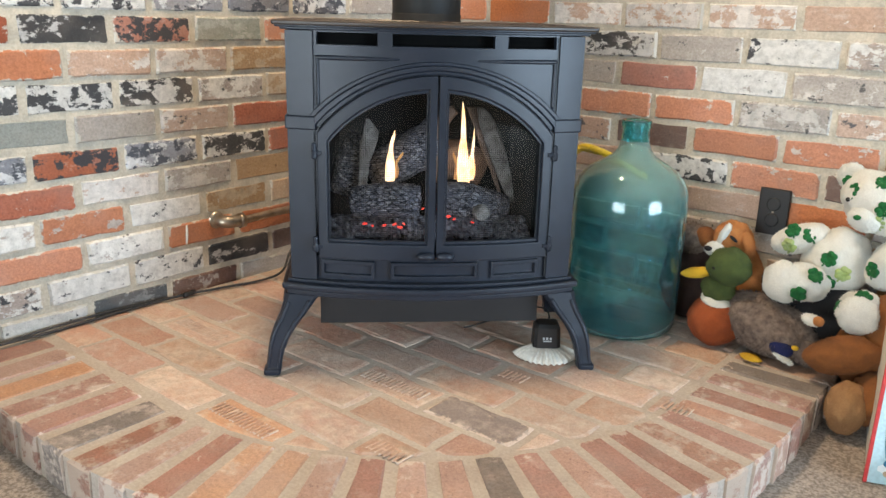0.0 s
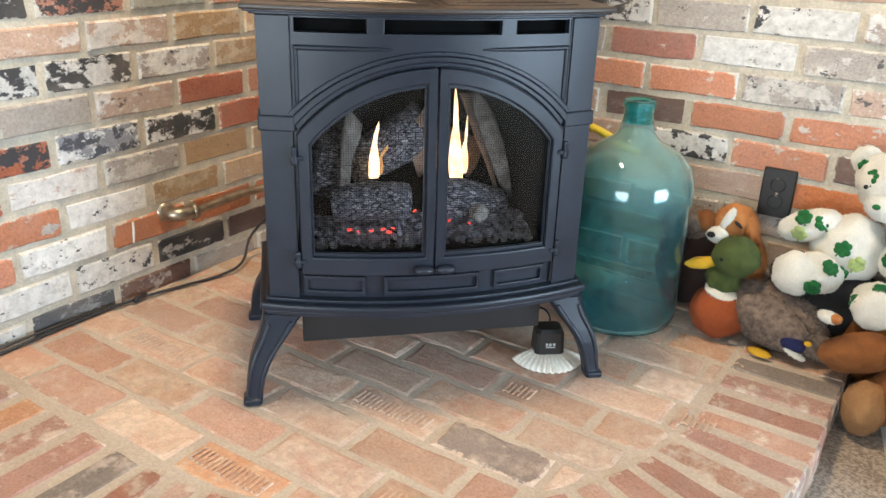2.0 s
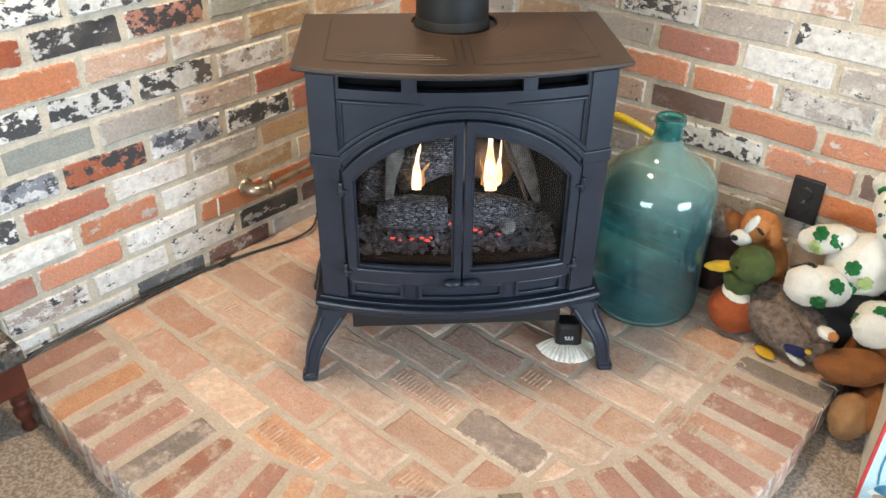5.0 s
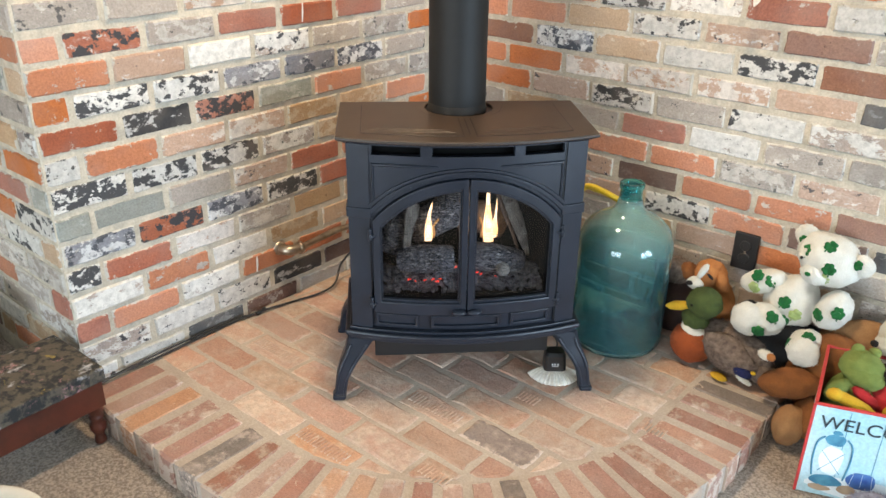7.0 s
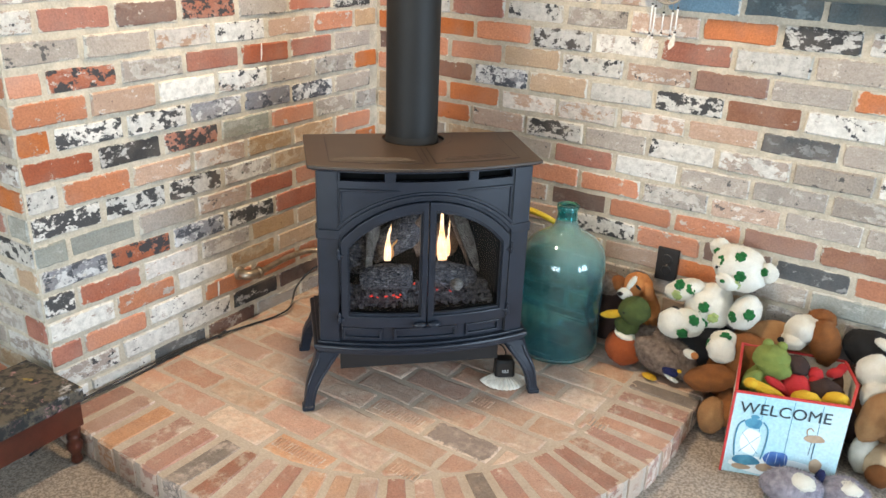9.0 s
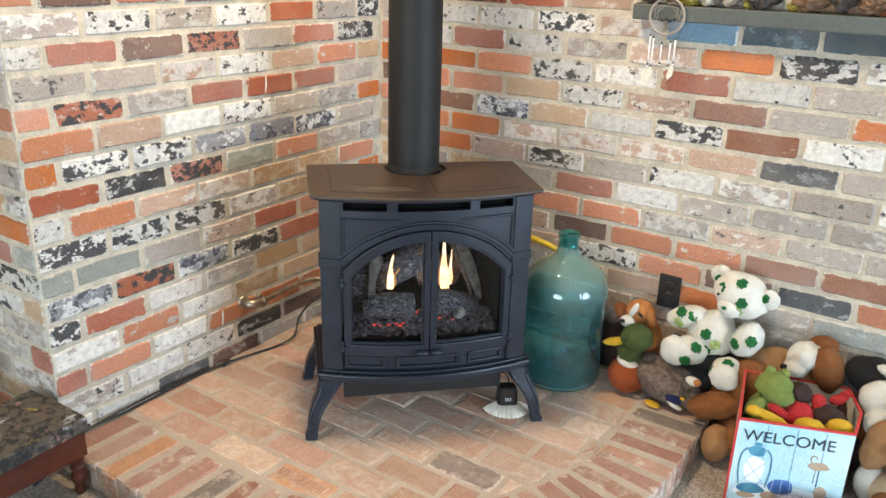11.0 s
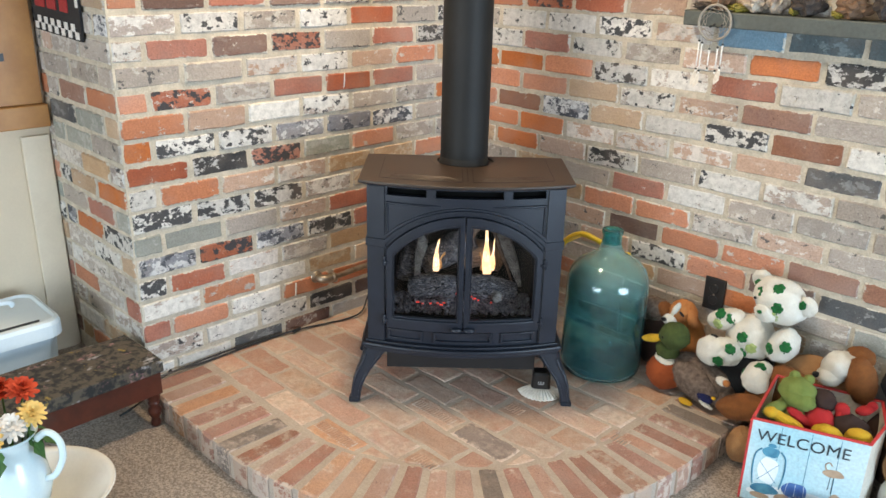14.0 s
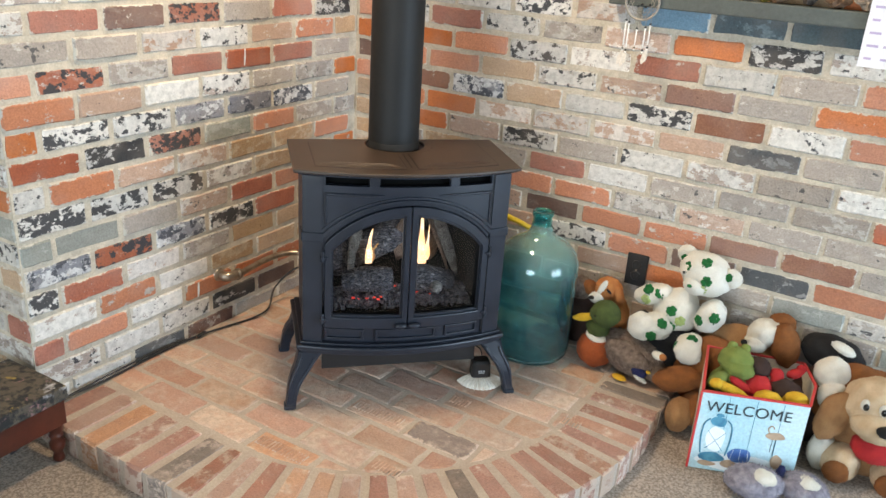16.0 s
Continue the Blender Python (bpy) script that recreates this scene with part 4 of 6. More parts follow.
# moulded marks on the glass, too worn to read
for ang, z, n in ((-62, 0.275, 5), (-22, 0.3, 6), (-38, 0.2, 3), (-60, 0.155, 4)):
    for k in range(n):
        a = radians(ang + 6.0 * k)
        m = pose(0.135 * math.cos(a), 0.135 * math.sin(a), z + 0.003 * (k % 2), 90, 0, math.degrees(a) + 90)
        bm = bmesh.new()
        box(-0.0045, -0.006, -0.0015, -0.003, 0.006, 0.0018, bm), box(-0.0045, 0.0045, -0.0015, 0.004, 0.006, 0.0018, bm)
        bmesh.ops.transform(bm, matrix=m, verts=bm.verts)
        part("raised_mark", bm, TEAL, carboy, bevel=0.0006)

# yellow gas hose behind the stove and bottle
YELLOW = surface("yellow_plastic_coat", (0.75, 0.52, 0.02), (0.68, 0.45, 0.02), 20, 0.45, 0, 0.1, 0.001, 200)
bm = bmesh.new()
path = [(-1.17, 1.82, 0.3), (-1.12, 1.86, 0.43), (-1.05, 1.86, 0.478), (-0.99, 1.86, 0.473), (-0.945, 1.885, 0.448), (-0.915, 1.93, 0.42), (-0.905, 1.975, 0.405)]
tube(path, 0.009, 10, bm)
hose = empty("gas_hose", pose(0, 0, 0), "yellow ribbed flexible gas hose behind the stove", "hose")
part("tube", bm, YELLOW, hose, smooth=True)
fine = []
for i in range(len(path) - 1):
    a, b = Vector(path[i]), Vector(path[i + 1])
    n = max(int((b - a).length / 0.006), 1)
    fine += [(a.lerp(b, k / n), (b - a).normalized()) for k in range(n)]
bm = bmesh.new()
for p, d in fine[::1]:
    q = d.to_track_quat("Z", "Y").to_matrix().to_4x4()
    revolve([(0.0085, -0.002), (0.0105, 0.0), (0.0085, 0.002)], 10, bm, Matrix.Translation(p) @ q)
tagged(part("ribs", bm, YELLOW, hose), kind="stuff")

# gas pipe that comes out of the left wall and runs to the stove
BRASS = surface("dull_galvanised_pipe", (0.4, 0.34, 0.27), (0.24, 0.19, 0.14), 30, 0.34, 0.85, 0.2, 0.001, 200)
gas = empty("gas_pipe", pose(0, 0, 0), "dull metal gas pipe with an elbow at the brick wall", "pipe")
part("pipe_run", tube([(WX - 0.03, 1.215, 0.262), (WX + 0.025, 1.215, 0.262), (WX + 0.038, 1.228, 0.26), (WX + 0.04, 1.26, 0.258), (WX + 0.045, 1.55, 0.25), (-1.35, 1.6, 0.24)], 0.0105, 14), BRASS, gas, smooth=True)
part("elbow", tube([(WX + 0.012, 1.213, 0.262), (WX + 0.03, 1.216, 0.262), (WX + 0.04, 1.23, 0.261), (WX + 0.042, 1.262, 0.2595)], 0.0165, 16), BRASS, gas, "threaded pipe elbow", smooth=True)
part("elbow_collar", revolve([(0.013, -0.008), (0.0195, -0.007), (0.0195, 0.007), (0.013, 0.008)], 20, m=pose(WX + 0.042, 1.262, 0.2595, 90, 0, 0)), BRASS, gas, smooth=True)
part("wall_flange", revolve([(0.0, 0.008), (0.02, 0.008), (0.024, 0.0)], 20, m=pose(WX, 1.214, 0.262, 0, 90, 0)), BRASS, gas, smooth=True)

# black cable along the foot of the left wall
CABLE = surface("black_cable", (0.015, 0.015, 0.016), (0.012, 0.012, 0.012), 20, 0.45)
bm = tube([(-1.75, 0.42, 0.006), (-1.755, 0.5, 0.03), (-1.755, 0.57, 0.087), (-1.757, 0.75, 0.086), (-1.762, 0.95, 0.086), (-1.755, 1.08, 0.087), (-1.73, 1.2, 0.086), (-1.705, 1.3, 0.087), (-1.7, 1.37, 0.1), (-1.725, 1.43, 0.15), (-1.68, 1.5, 0.22), (-1.55, 1.55, 0.27)], 0.0036, 8)
cable = tagged(empty("power_cable", pose(0, 0, 0), "thin black cable lying along the brick wall", "cable"))
part("cord", bm, CABLE, cable, smooth=True)
part("cord", tube([(-1.757, 0.56, 0.09), (-1.764, 0.8, 0.094), (-1.766, 0.98, 0.09), (-1.762, 1.05, 0.087)], 0.003, 8), CABLE, cable, smooth=True)
part("coupling", revolve([(0, -0.02), (0.006, -0.019), (0.007, -0.008), (0.005, 0.0), (0.007, 0.008), (0.006, 0.019), (0, 0.02)], 12, m=pose(-1.75, 1.1, 0.0885, 90, 0, 12)), CABLE, cable, smooth=True)

# black outlet on the right wall
OUTLET = surface("black_plastic", (0.014, 0.013, 0.013), (0.01, 0.01, 0.01), 10, 0.35, 0, 0.05, 0.0005)
outlet = empty("wall_outlet", pose(-0.567, WY - 0.002, 0.372), "black double wall outlet on brick", "outlet")
part("cover_plate", box(-0.036, -0.007, -0.0565, 0.036, 0.003, 0.0565), OUTLET, outlet, bevel=0.003)
for z in (-0.0195, 0.0195):
    face = part("socket", revolve([(0.0, 0.0), (0.0145, 0.0), (0.0165, 0.002), (0.0165, 0.006)], 24, m=pose(0, -0.0105, z, -90, 0, 0)), OUTLET, outlet, bevel=0.0006)
    for x in (-0.0065, 0.0065):
        part("slot", box(x - 0.001, -0.0112, z - 0.004, x + 0.001, -0.0104, z + 0.004), BLACK, face)
part("screw", revolve([(0, 0.0), (0.003, 0.0), (0.0035, 0.002)], 10, m=pose(0, -0.008, 0, -90, 0, 0)), BRASS, outlet)

# scallop shell with a small black heat sensor on it
SHELL = surface("white_shell", (0.8, 0.76, 0.68), (0.66, 0.58, 0.48), 25, 0.45, 0, 0.3, 0.001, 150)
bm = bmesh.new()
rings = []
N = 60
for j in range(9):
    t = j / 8
    ring = []
    for i in range(N + 1):
        a = radians(-75 + 150 * i / N)
        rib = math.cos(i / N * math.pi * 2 * 15)
        r = 0.075 * t * (1 + 0.035 * rib * t)
        ring.append(bm.verts.new((r * math.sin(a), -r * math.cos(a), 0.022 * math.cos(t * math.pi / 2) ** 0.8 + 0.0035 * rib * t + 0.003)))
    rings.append(ring)
for a, b in zip(rings, rings[1:]):
    for i in range(N):
        bm.faces.new((a[i], a[i + 1], b[i + 1], b[i]))
ret = bmesh.ops.extrude_face_region(bm, geom=bm.faces[:])
for v in ret["geom"]:
    if isinstance(v, bmesh.types.BMVert):
        v.co.z -= 0.0025
shell = tagged(mesh_ob("scallop_shell", bm, SHELL, smooth=True), "white ribbed scallop shell under a black sensor", "shell")
shell.matrix_world = pose(-0.868, 1.44, HEARTH + 0.002, 0, 0, 38)
sensor = empty("heat_sensor", pose(-0.862, 1.43, HEARTH + 0.024, 0, 0, 40), "small black plastic box sensor on a shell", "sensor")
bm = loft([(0, 0, 0, 0.062, 0.05), (0, 0.001, 0.045, 0.058, 0.045), (0, 0.004, 0.054, 0.05, 0.036)])
part("case", bm, OUTLET, sensor, bevel=0.002)
LABEL_GREY = surface("printed_grey", (0.4, 0.4, 0.4), (0.35, 0.35, 0.35), 20, 0.6, 0, 0)
for x in (-0.008, -0.001, 0.007):
    part("print_mark", box(x - 0.0022, -0.0262, 0.021, x + 0.0022, -0.0235, 0.026), LABEL_GREY, sensor)
part("print_mark", box(-0.009, -0.0262, 0.0165, 0.009, -0.024, 0.0185), LABEL_GREY, sensor)
part("wire", tube([(0.005, 0.02, 0.045), (0.01, 0.04, 0.055), (0.0, 0.07, 0.06), (-0.03, 0.12, 0.04), (-0.1, 0.15, 0.0), (-0.18, 0.12, -0.014)], 0.002, 6), CABLE, sensor, smooth=True)


# ---- soft toys ----
def plush(name, a, b, rough=1.0, scale=40):
    return surface(name, a, b, scale, rough, 0, 0.9, 0.006, 500)


PLUSH = {
    "white": plush("plush_white", (0.92, 0.89, 0.8), (0.84, 0.8, 0.7)),
    "green": plush("plush_green_print", (0.012, 0.17, 0.035), (0.01, 0.12, 0.03)),
    "lime": plush("plush_lime_print", (0.42, 0.52, 0.16), (0.5, 0.58, 0.25)),
    "duck_green": plush("plush_olive_green", (0.085, 0.115, 0.025), (0.055, 0.08, 0.018)),
    "yellow": plush("plush_yellow", (0.8, 0.5, 0.03), (0.72, 0.4, 0.02)),
    "rust": plush("plush_rust", (0.42, 0.09, 0.02), (0.33, 0.07, 0.016)),
    "grey": plush("plush_grey_brown", (0.3, 0.22, 0.17), (0.13, 0.09, 0.07), scale=70),
    "navy": plush("plush_navy", (0.02, 0.025, 0.12), (0.015, 0.02, 0.08)),
    "brown": plush("plush_brown", (0.3, 0.105, 0.024), (0.22, 0.075, 0.018)),
    "tan": plush("plush_tan", (0.45, 0.24, 0.1), (0.38, 0.19, 0.08)),
    "cream": plush("plush_cream", (0.72, 0.55, 0.36), (0.62, 0.45, 0.28)),
    "orange": plush("plush_orange", (0.6, 0.24, 0.07), (0.5, 0.18, 0.05)),
    "dark": plush("plush_dark_brown", (0.06, 0.03, 0.022), (0.045, 0.022, 0.018)),
    "black": plush("plush_black", (0.018, 0.016, 0.016), (0.012, 0.011, 0.011)),
    "frog": plush("plush_frog_green", (0.25, 0.31, 0.075), (0.19, 0.25, 0.055)),
    "red": plush("plush_red", (0.6, 0.03, 0.03), (0.5, 0.02, 0.025)),
    "lilac": plush("plush_lilac_grey", (0.45, 0.42, 0.48), (0.25, 0.23, 0.28), scale=60),
}
EYE = surface("glossy_black_eye", (0.01, 0.01, 0.01), (0.01, 0.01, 0.01), 5, 0.12, 0, 0)


def fuzz(bm, count, length, seed):
    """Short tufts all over a soft form."""
    rnd = random.Random(seed)
    bm.faces.ensure_lookup_table()
    faces = bm.faces[:]
    for _ in range(count):
        f = rnd.choice(faces)
        c, n = f.calc_center_median(), f.normal
        side = n.orthogonal().normalized()
        side = (Matrix.Rotation(rnd.uniform(0, 6.28), 3, n) @ side) * rnd.uniform(0.0012, 0.0024)
        tip = c + (n + side * 260 * rnd.uniform(0.1, 0.9) + Vector((0, 0, -0.25))).normalized() * length * rnd.uniform(0.6, 1.3)
        bm.faces.new([bm.verts.new(c - side - n * 0.001), bm.verts.new(c + side - n * 0.001), bm.verts.new(tip)])


def toy(name, pieces, label):
    """A stuffed toy: each piece is (part name, colour, centre, radii, turn)."""
    ob = empty(name, pose(*pieces[0][2]), label, "soft toy", "soft toys by the hearth")
    for pname, colour, c, r, turn in pieces:
        d = Vector(c) - Vector(pieces[0][2])
        bm = blob(*d, *r, turn, 0.1 if max(r) > 0.012 else 0.02, fine=4 if max(r) > 0.03 else 2, freq=2.2)
        bm.normal_update()
        if max(r) > 0.015 and colour not in ("eye", "yellow"):
            fuzz(bm, int(min(4200, 220000 * max(r) * sorted(r)[1] + 300)), 0.0065 if colour in ("grey", "lilac") else 0.003, int(sum(c) * 1000))
        ob_part = part(pname, bm, EYE if colour == "eye" else PLUSH[colour], ob, smooth=True)
    return ob


def clover(c, r, nrm, size, colour, parent):
    """A three-leaved print, a little proud of an ellipsoid's skin in the direction nrm."""
    n = Vector(nrm).normalized()
    k = 1 / math.sqrt((n.x / r[0]) ** 2 + (n.y / r[1]) ** 2 + (n.z / r[2]) ** 2)
    p = Vector(c) + n * k * 1.0
    nn = Vector((n.x / r[0], n.y / r[1], n.z / r[2])).normalized()
    m = Matrix.Translation(p - parent.matrix_world.translation) @ nn.to_track_quat("Z", "Y").to_matrix().to_4x4() @ pose(0, 0, 0, 0, 0, random.uniform(-35, 35))
    bm = bmesh.new()
    for a in (90, 210, 330):
        for da in (-24, 24):
            q = radians(a + da)
            made = bmesh.ops.create_icosphere(bm, subdivisions=2, radius=1)["verts"]
            for v in made:
                v.co = Vector((v.co.x * size * 0.36 + math.cos(q) * size * 0.52, v.co.y * size * 0.36 + math.sin(q) * size * 0.52, v.co.z * 0.006))
    for v in bmesh.ops.create_icosphere(bm, subdivisions=2, radius=1)["verts"]:
        v.co = Vector((v.co.x * size * 0.36, v.co.y * size * 0.36, v.co.z * 0.0035))
    box(-size * 0.07, -size * 1.0, -0.002, size * 0.07, 0, 0.003, bm)
    bmesh.ops.transform(bm, matrix=m, verts=bm.verts)
    part("clover_print", bm, PLUSH[colour], parent, smooth=True)


body_c, head_c = (-0.395, 1.878, 0.298), (-0.328, 1.888, 0.446)
bear = toy("teddy_bear", [
    ("body", "white", body_c, (0.072, 0.06, 0.082), (0, 14, 0)),
    ("head", "white", head_c, (0.086, 0.062, 0.066), (0, 22, 0)),
    ("ear", "white", (-0.398, 1.9, 0.492), (0.031, 0.018, 0.03), (0, 0, 0)),
    ("ear", "white", (-0.25, 1.883, 0.452), (0.032, 0.02, 0.031), (0, 0, 0)),
    ("muzzle", "white", (-0.348, 1.838, 0.414), (0.034, 0.024, 0.026), (0, 18, 0)),
    ("arm", "white", (-0.475, 1.868, 0.34), (0.066, 0.036, 0.034), (0, -24, 0)),
    ("arm", "white", (-0.285, 1.855, 0.322), (0.044, 0.042, 0.06), (0, 24, 0)),
    ("leg", "white", (-0.438, 1.802, 0.262), (0.056, 0.048, 0.042), (0, 8, 20)),
    ("foot", "white", (-0.474, 1.775, 0.26), (0.045, 0.03, 0.047), (0, 0, -10)),
    ("leg", "white", (-0.318, 1.8, 0.228), (0.042, 0.05, 0.042), (0, 0, 0)),
    ("foot", "white", (-0.312, 1.758, 0.228), (0.042, 0.026, 0.042), (0, 10, 0)),
    ("nose", "green", (-0.357, 1.814, 0.421), (0.008, 0.005, 0.006), (0, 0, 0)),
    ("eye", "eye", (-0.326, 1.828, 0.44), (0.005, 0.004, 0.005), (0, 0, 0)),
    ("eye", "eye", (-0.385, 1.836, 0.452), (0.005, 0.004, 0.005), (0, 0, 0)),
], "white plush bear printed with green shamrocks, propped against brick")
for c, r, spots in (
    (head_c, (0.082, 0.06, 0.064), ((-0.75, -0.6, 0.35), (0.25, -0.95, -0.05), (0.1, -0.75, -0.5), (0.05, -0.6, 0.8))),
    (body_c, (0.072, 0.06, 0.08), ((-0.05, -0.95, 0.35), (0.0, -0.95, -0.55), (0.45, -0.85, -0.1))),
    ((-0.475, 1.868, 0.34), (0.06, 0.036, 0.036), ((0.7, -0.7, 0.5), (-0.3, -0.7, 0.6), (-0.35, -0.85, -0.3))),
    ((-0.438, 1.795, 0.262), (0.056, 0.05, 0.042), ((0.15, -0.95, -0.25), (0.6, -0.5, 0.6))),
    ((-0.285, 1.855, 0.322), (0.044, 0.042, 0.06), ((0.45, -0.8, 0.3), (-0.6, -0.75, -0.2))),
    ((-0.314, 1.79, 0.228), (0.042, 0.055, 0.042), ((-0.8, -0.6, 0.1), (0.1, -0.4, 0.9))),
    ((-0.25, 1.883, 0.452), (0.03, 0.02, 0.03), ((-0.3, -0.9, 0.4),)),
    ((-0.398, 1.9, 0.492), (0.03, 0.018, 0.03), ((-0.1, -0.95, -0.5),)),
):
    for k, spot in enumerate(spots):
        clover(c, r, spot, 0.021 if max(r) > 0.05 else 0.016, "lime" if k == 2 else "green", bear)

toy("duck", [
    ("body", "grey", (-0.497, 1.79, 0.146), (0.112, 0.07, 0.066), (0, 14, -4)),
    ("head", "duck_green", (-0.592, 1.765, 0.27), (0.05, 0.045, 0.046), (0, 0, 0)),
    ("neck", "duck_green", (-0.61, 1.765, 0.214), (0.038, 0.036, 0.036), (0, 0, 0)),
    ("collar", "white", (-0.605, 1.76, 0.186), (0.04, 0.038, 0.013), (0, 12, 0)),
    ("breast", "rust", (-0.608, 1.765, 0.136), (0.064, 0.062, 0.06), (0, 0, 0)),
    ("wing", "grey", (-0.492, 1.742, 0.152), (0.088, 0.034, 0.05), (0, 20, -3)),
    ("wing_patch", "navy", (-0.44, 1.716, 0.128), (0.026, 0.01, 0.018), (0, 20, 12)),
    ("wing_edge", "white", (-0.432, 1.713, 0.108), (0.024, 0.009, 0.006), (0, 25, 12)),
    ("wing_tip", "yellow", (-0.412, 1.716, 0.138), (0.008, 0.005, 0.006), (0, 0, 0)),
    ("tail", "grey", (-0.405, 1.765, 0.118), (0.05, 0.038, 0.026), (0, 20, -5)),
    ("beak", "yellow", (-0.655, 1.745, 0.247), (0.038, 0.016, 0.013), (0, -10, 25)),
    ("foot", "yellow", (-0.5, 1.715, 0.089), (0.028, 0.018, 0.006), (0, 0, -20)),
    ("eye", "eye", (-0.612, 1.724, 0.272), (0.004, 0.003, 0.004), (0, 0, 0)),
], "plush mallard duck with green head and rust breast on the hearth")
toy("plush_puppy", [
    ("head", "orange", (-0.628, 1.872, 0.309), (0.046, 0.038, 0.044), (0, 0, 0)),
    ("blaze", "white", (-0.638, 1.84, 0.324), (0.011, 0.012, 0.03), (0, 22, 0)),
    ("muzzle", "white", (-0.654, 1.836, 0.284), (0.026, 0.02, 0.02), (0, 0, 0)),
    ("nose", "black", (-0.664, 1.815, 0.289), (0.01, 0.007, 0.007), (0, 0, 0)),
    ("ear", "orange", (-0.588, 1.862, 0.302), (0.016, 0.024, 0.036), (0, -20, 0)),
    ("body", "orange", (-0.61, 1.885, 0.195), (0.06, 0.05, 0.11), (0, 0, 0)),
    ("eye", "black", (-0.613, 1.834, 0.318), (0.012, 0.005, 0.004), (0, 35, 0)),
], "orange and white plush puppy peeking over a duck")
toy("plush_dark_dog", [("body", "dark", (-0.725, 1.882, 0.19), (0.07, 0.055, 0.11), (0, 0, 0)), ("head", "grey", (-0.735, 1.872, 0.285), (0.06, 0.045, 0.042), (0, 0, 0)), ("ear", "brown", (-0.69, 1.865, 0.3), (0.03, 0.03, 0.026), (0, 20, 0))], "dark brown plush dog behind a glass carboy")
toy("plush_black_dog", [("body", "black", (-0.4, 1.86, 0.17), (0.14, 0.06, 0.09), (0, 0, 0)), ("head", "black", (-0.475, 1.8, 0.25), (0.05, 0.04, 0.05), (0, 0, 0)), ("muzzle", "white", (-0.385, 1.7, 0.215), (0.022, 0.016, 0.012), (0, 10, 0)), ("nose", "orange", (-0.37, 1.692, 0.218), (0.012, 0.01, 0.011), (0, 0, 0))], "black plush dog lying under a shamrock bear")
toy("plush_brown_bear", [
    ("body", "brown", (-0.235, 1.83, 0.14), (0.13, 0.09, 0.13), (0, 0, 0)),
    ("leg", "brown", (-0.318, 1.715, 0.15), (0.075, 0.045, 0.04), (0, -12, 20)),
    ("foot", "tan", (-0.285, 1.665, 0.06), (0.04, 0.05, 0.056), (0, 0, 0)),
    ("leg", "brown", (-0.25, 1.72, 0.07), (0.05, 0.07, 0.055), (0, 0, 0)),
], "brown plush bear slumped beside the hearth edge")
toy("plush_spaniel", [
    ("body", "tan", (-0.17, 1.885, 0.22), (0.14, 0.06, 0.09), (0, 0, 0)),
    ("head", "white", (-0.118, 1.862, 0.315), (0.055, 0.045, 0.045), (0, -30, 0)),
    ("muzzle", "white", (-0.135, 1.835, 0.285), (0.035, 0.03, 0.026), (0, 0, 0)),
    ("nose", "black", (-0.165, 1.815, 0.288), (0.011, 0.009, 0.009), (0, 0, 0)),
    ("ear", "brown", (-0.055, 1.85, 0.3), (0.042, 0.036, 0.072), (0, -14, 0)),
    ("ear", "brown", (-0.08, 1.892, 0.35), (0.04, 0.03, 0.03), (0, 0, 0)),
], "brown and white plush spaniel leaning on a brick wall")
toy("plush_black_cat", [("body", "black", (0.075, 1.9, 0.29), (0.09, 0.05, 0.06), (0, 12, 0)), ("patch", "white", (0.1, 1.86, 0.335), (0.035, 0.018, 0.014), (0, 20, 0)), ("base", "dark", (0.09, 1.87, 0.13), (0.12, 0.07, 0.13), (0, 0, 0))], "black and white plush cat against the brick wall")
toy("plush_white_dog", [("body", "brown", (0.17, 1.84, 0.19), (0.13, 0.08, 0.12), (0, 0, 0)), ("head", "white", (0.09, 1.81, 0.272), (0.05, 0.045, 0.052), (0, 0, 0)), ("muzzle", "white", (0.105, 1.775, 0.222), (0.04, 0.04, 0.045), (0, 0, 0)), ("paw", "white", (0.115, 1.74, 0.058), (0.036, 0.045, 0.06), (0, 0, 0))], "white and brown plush dog beside the printed box")
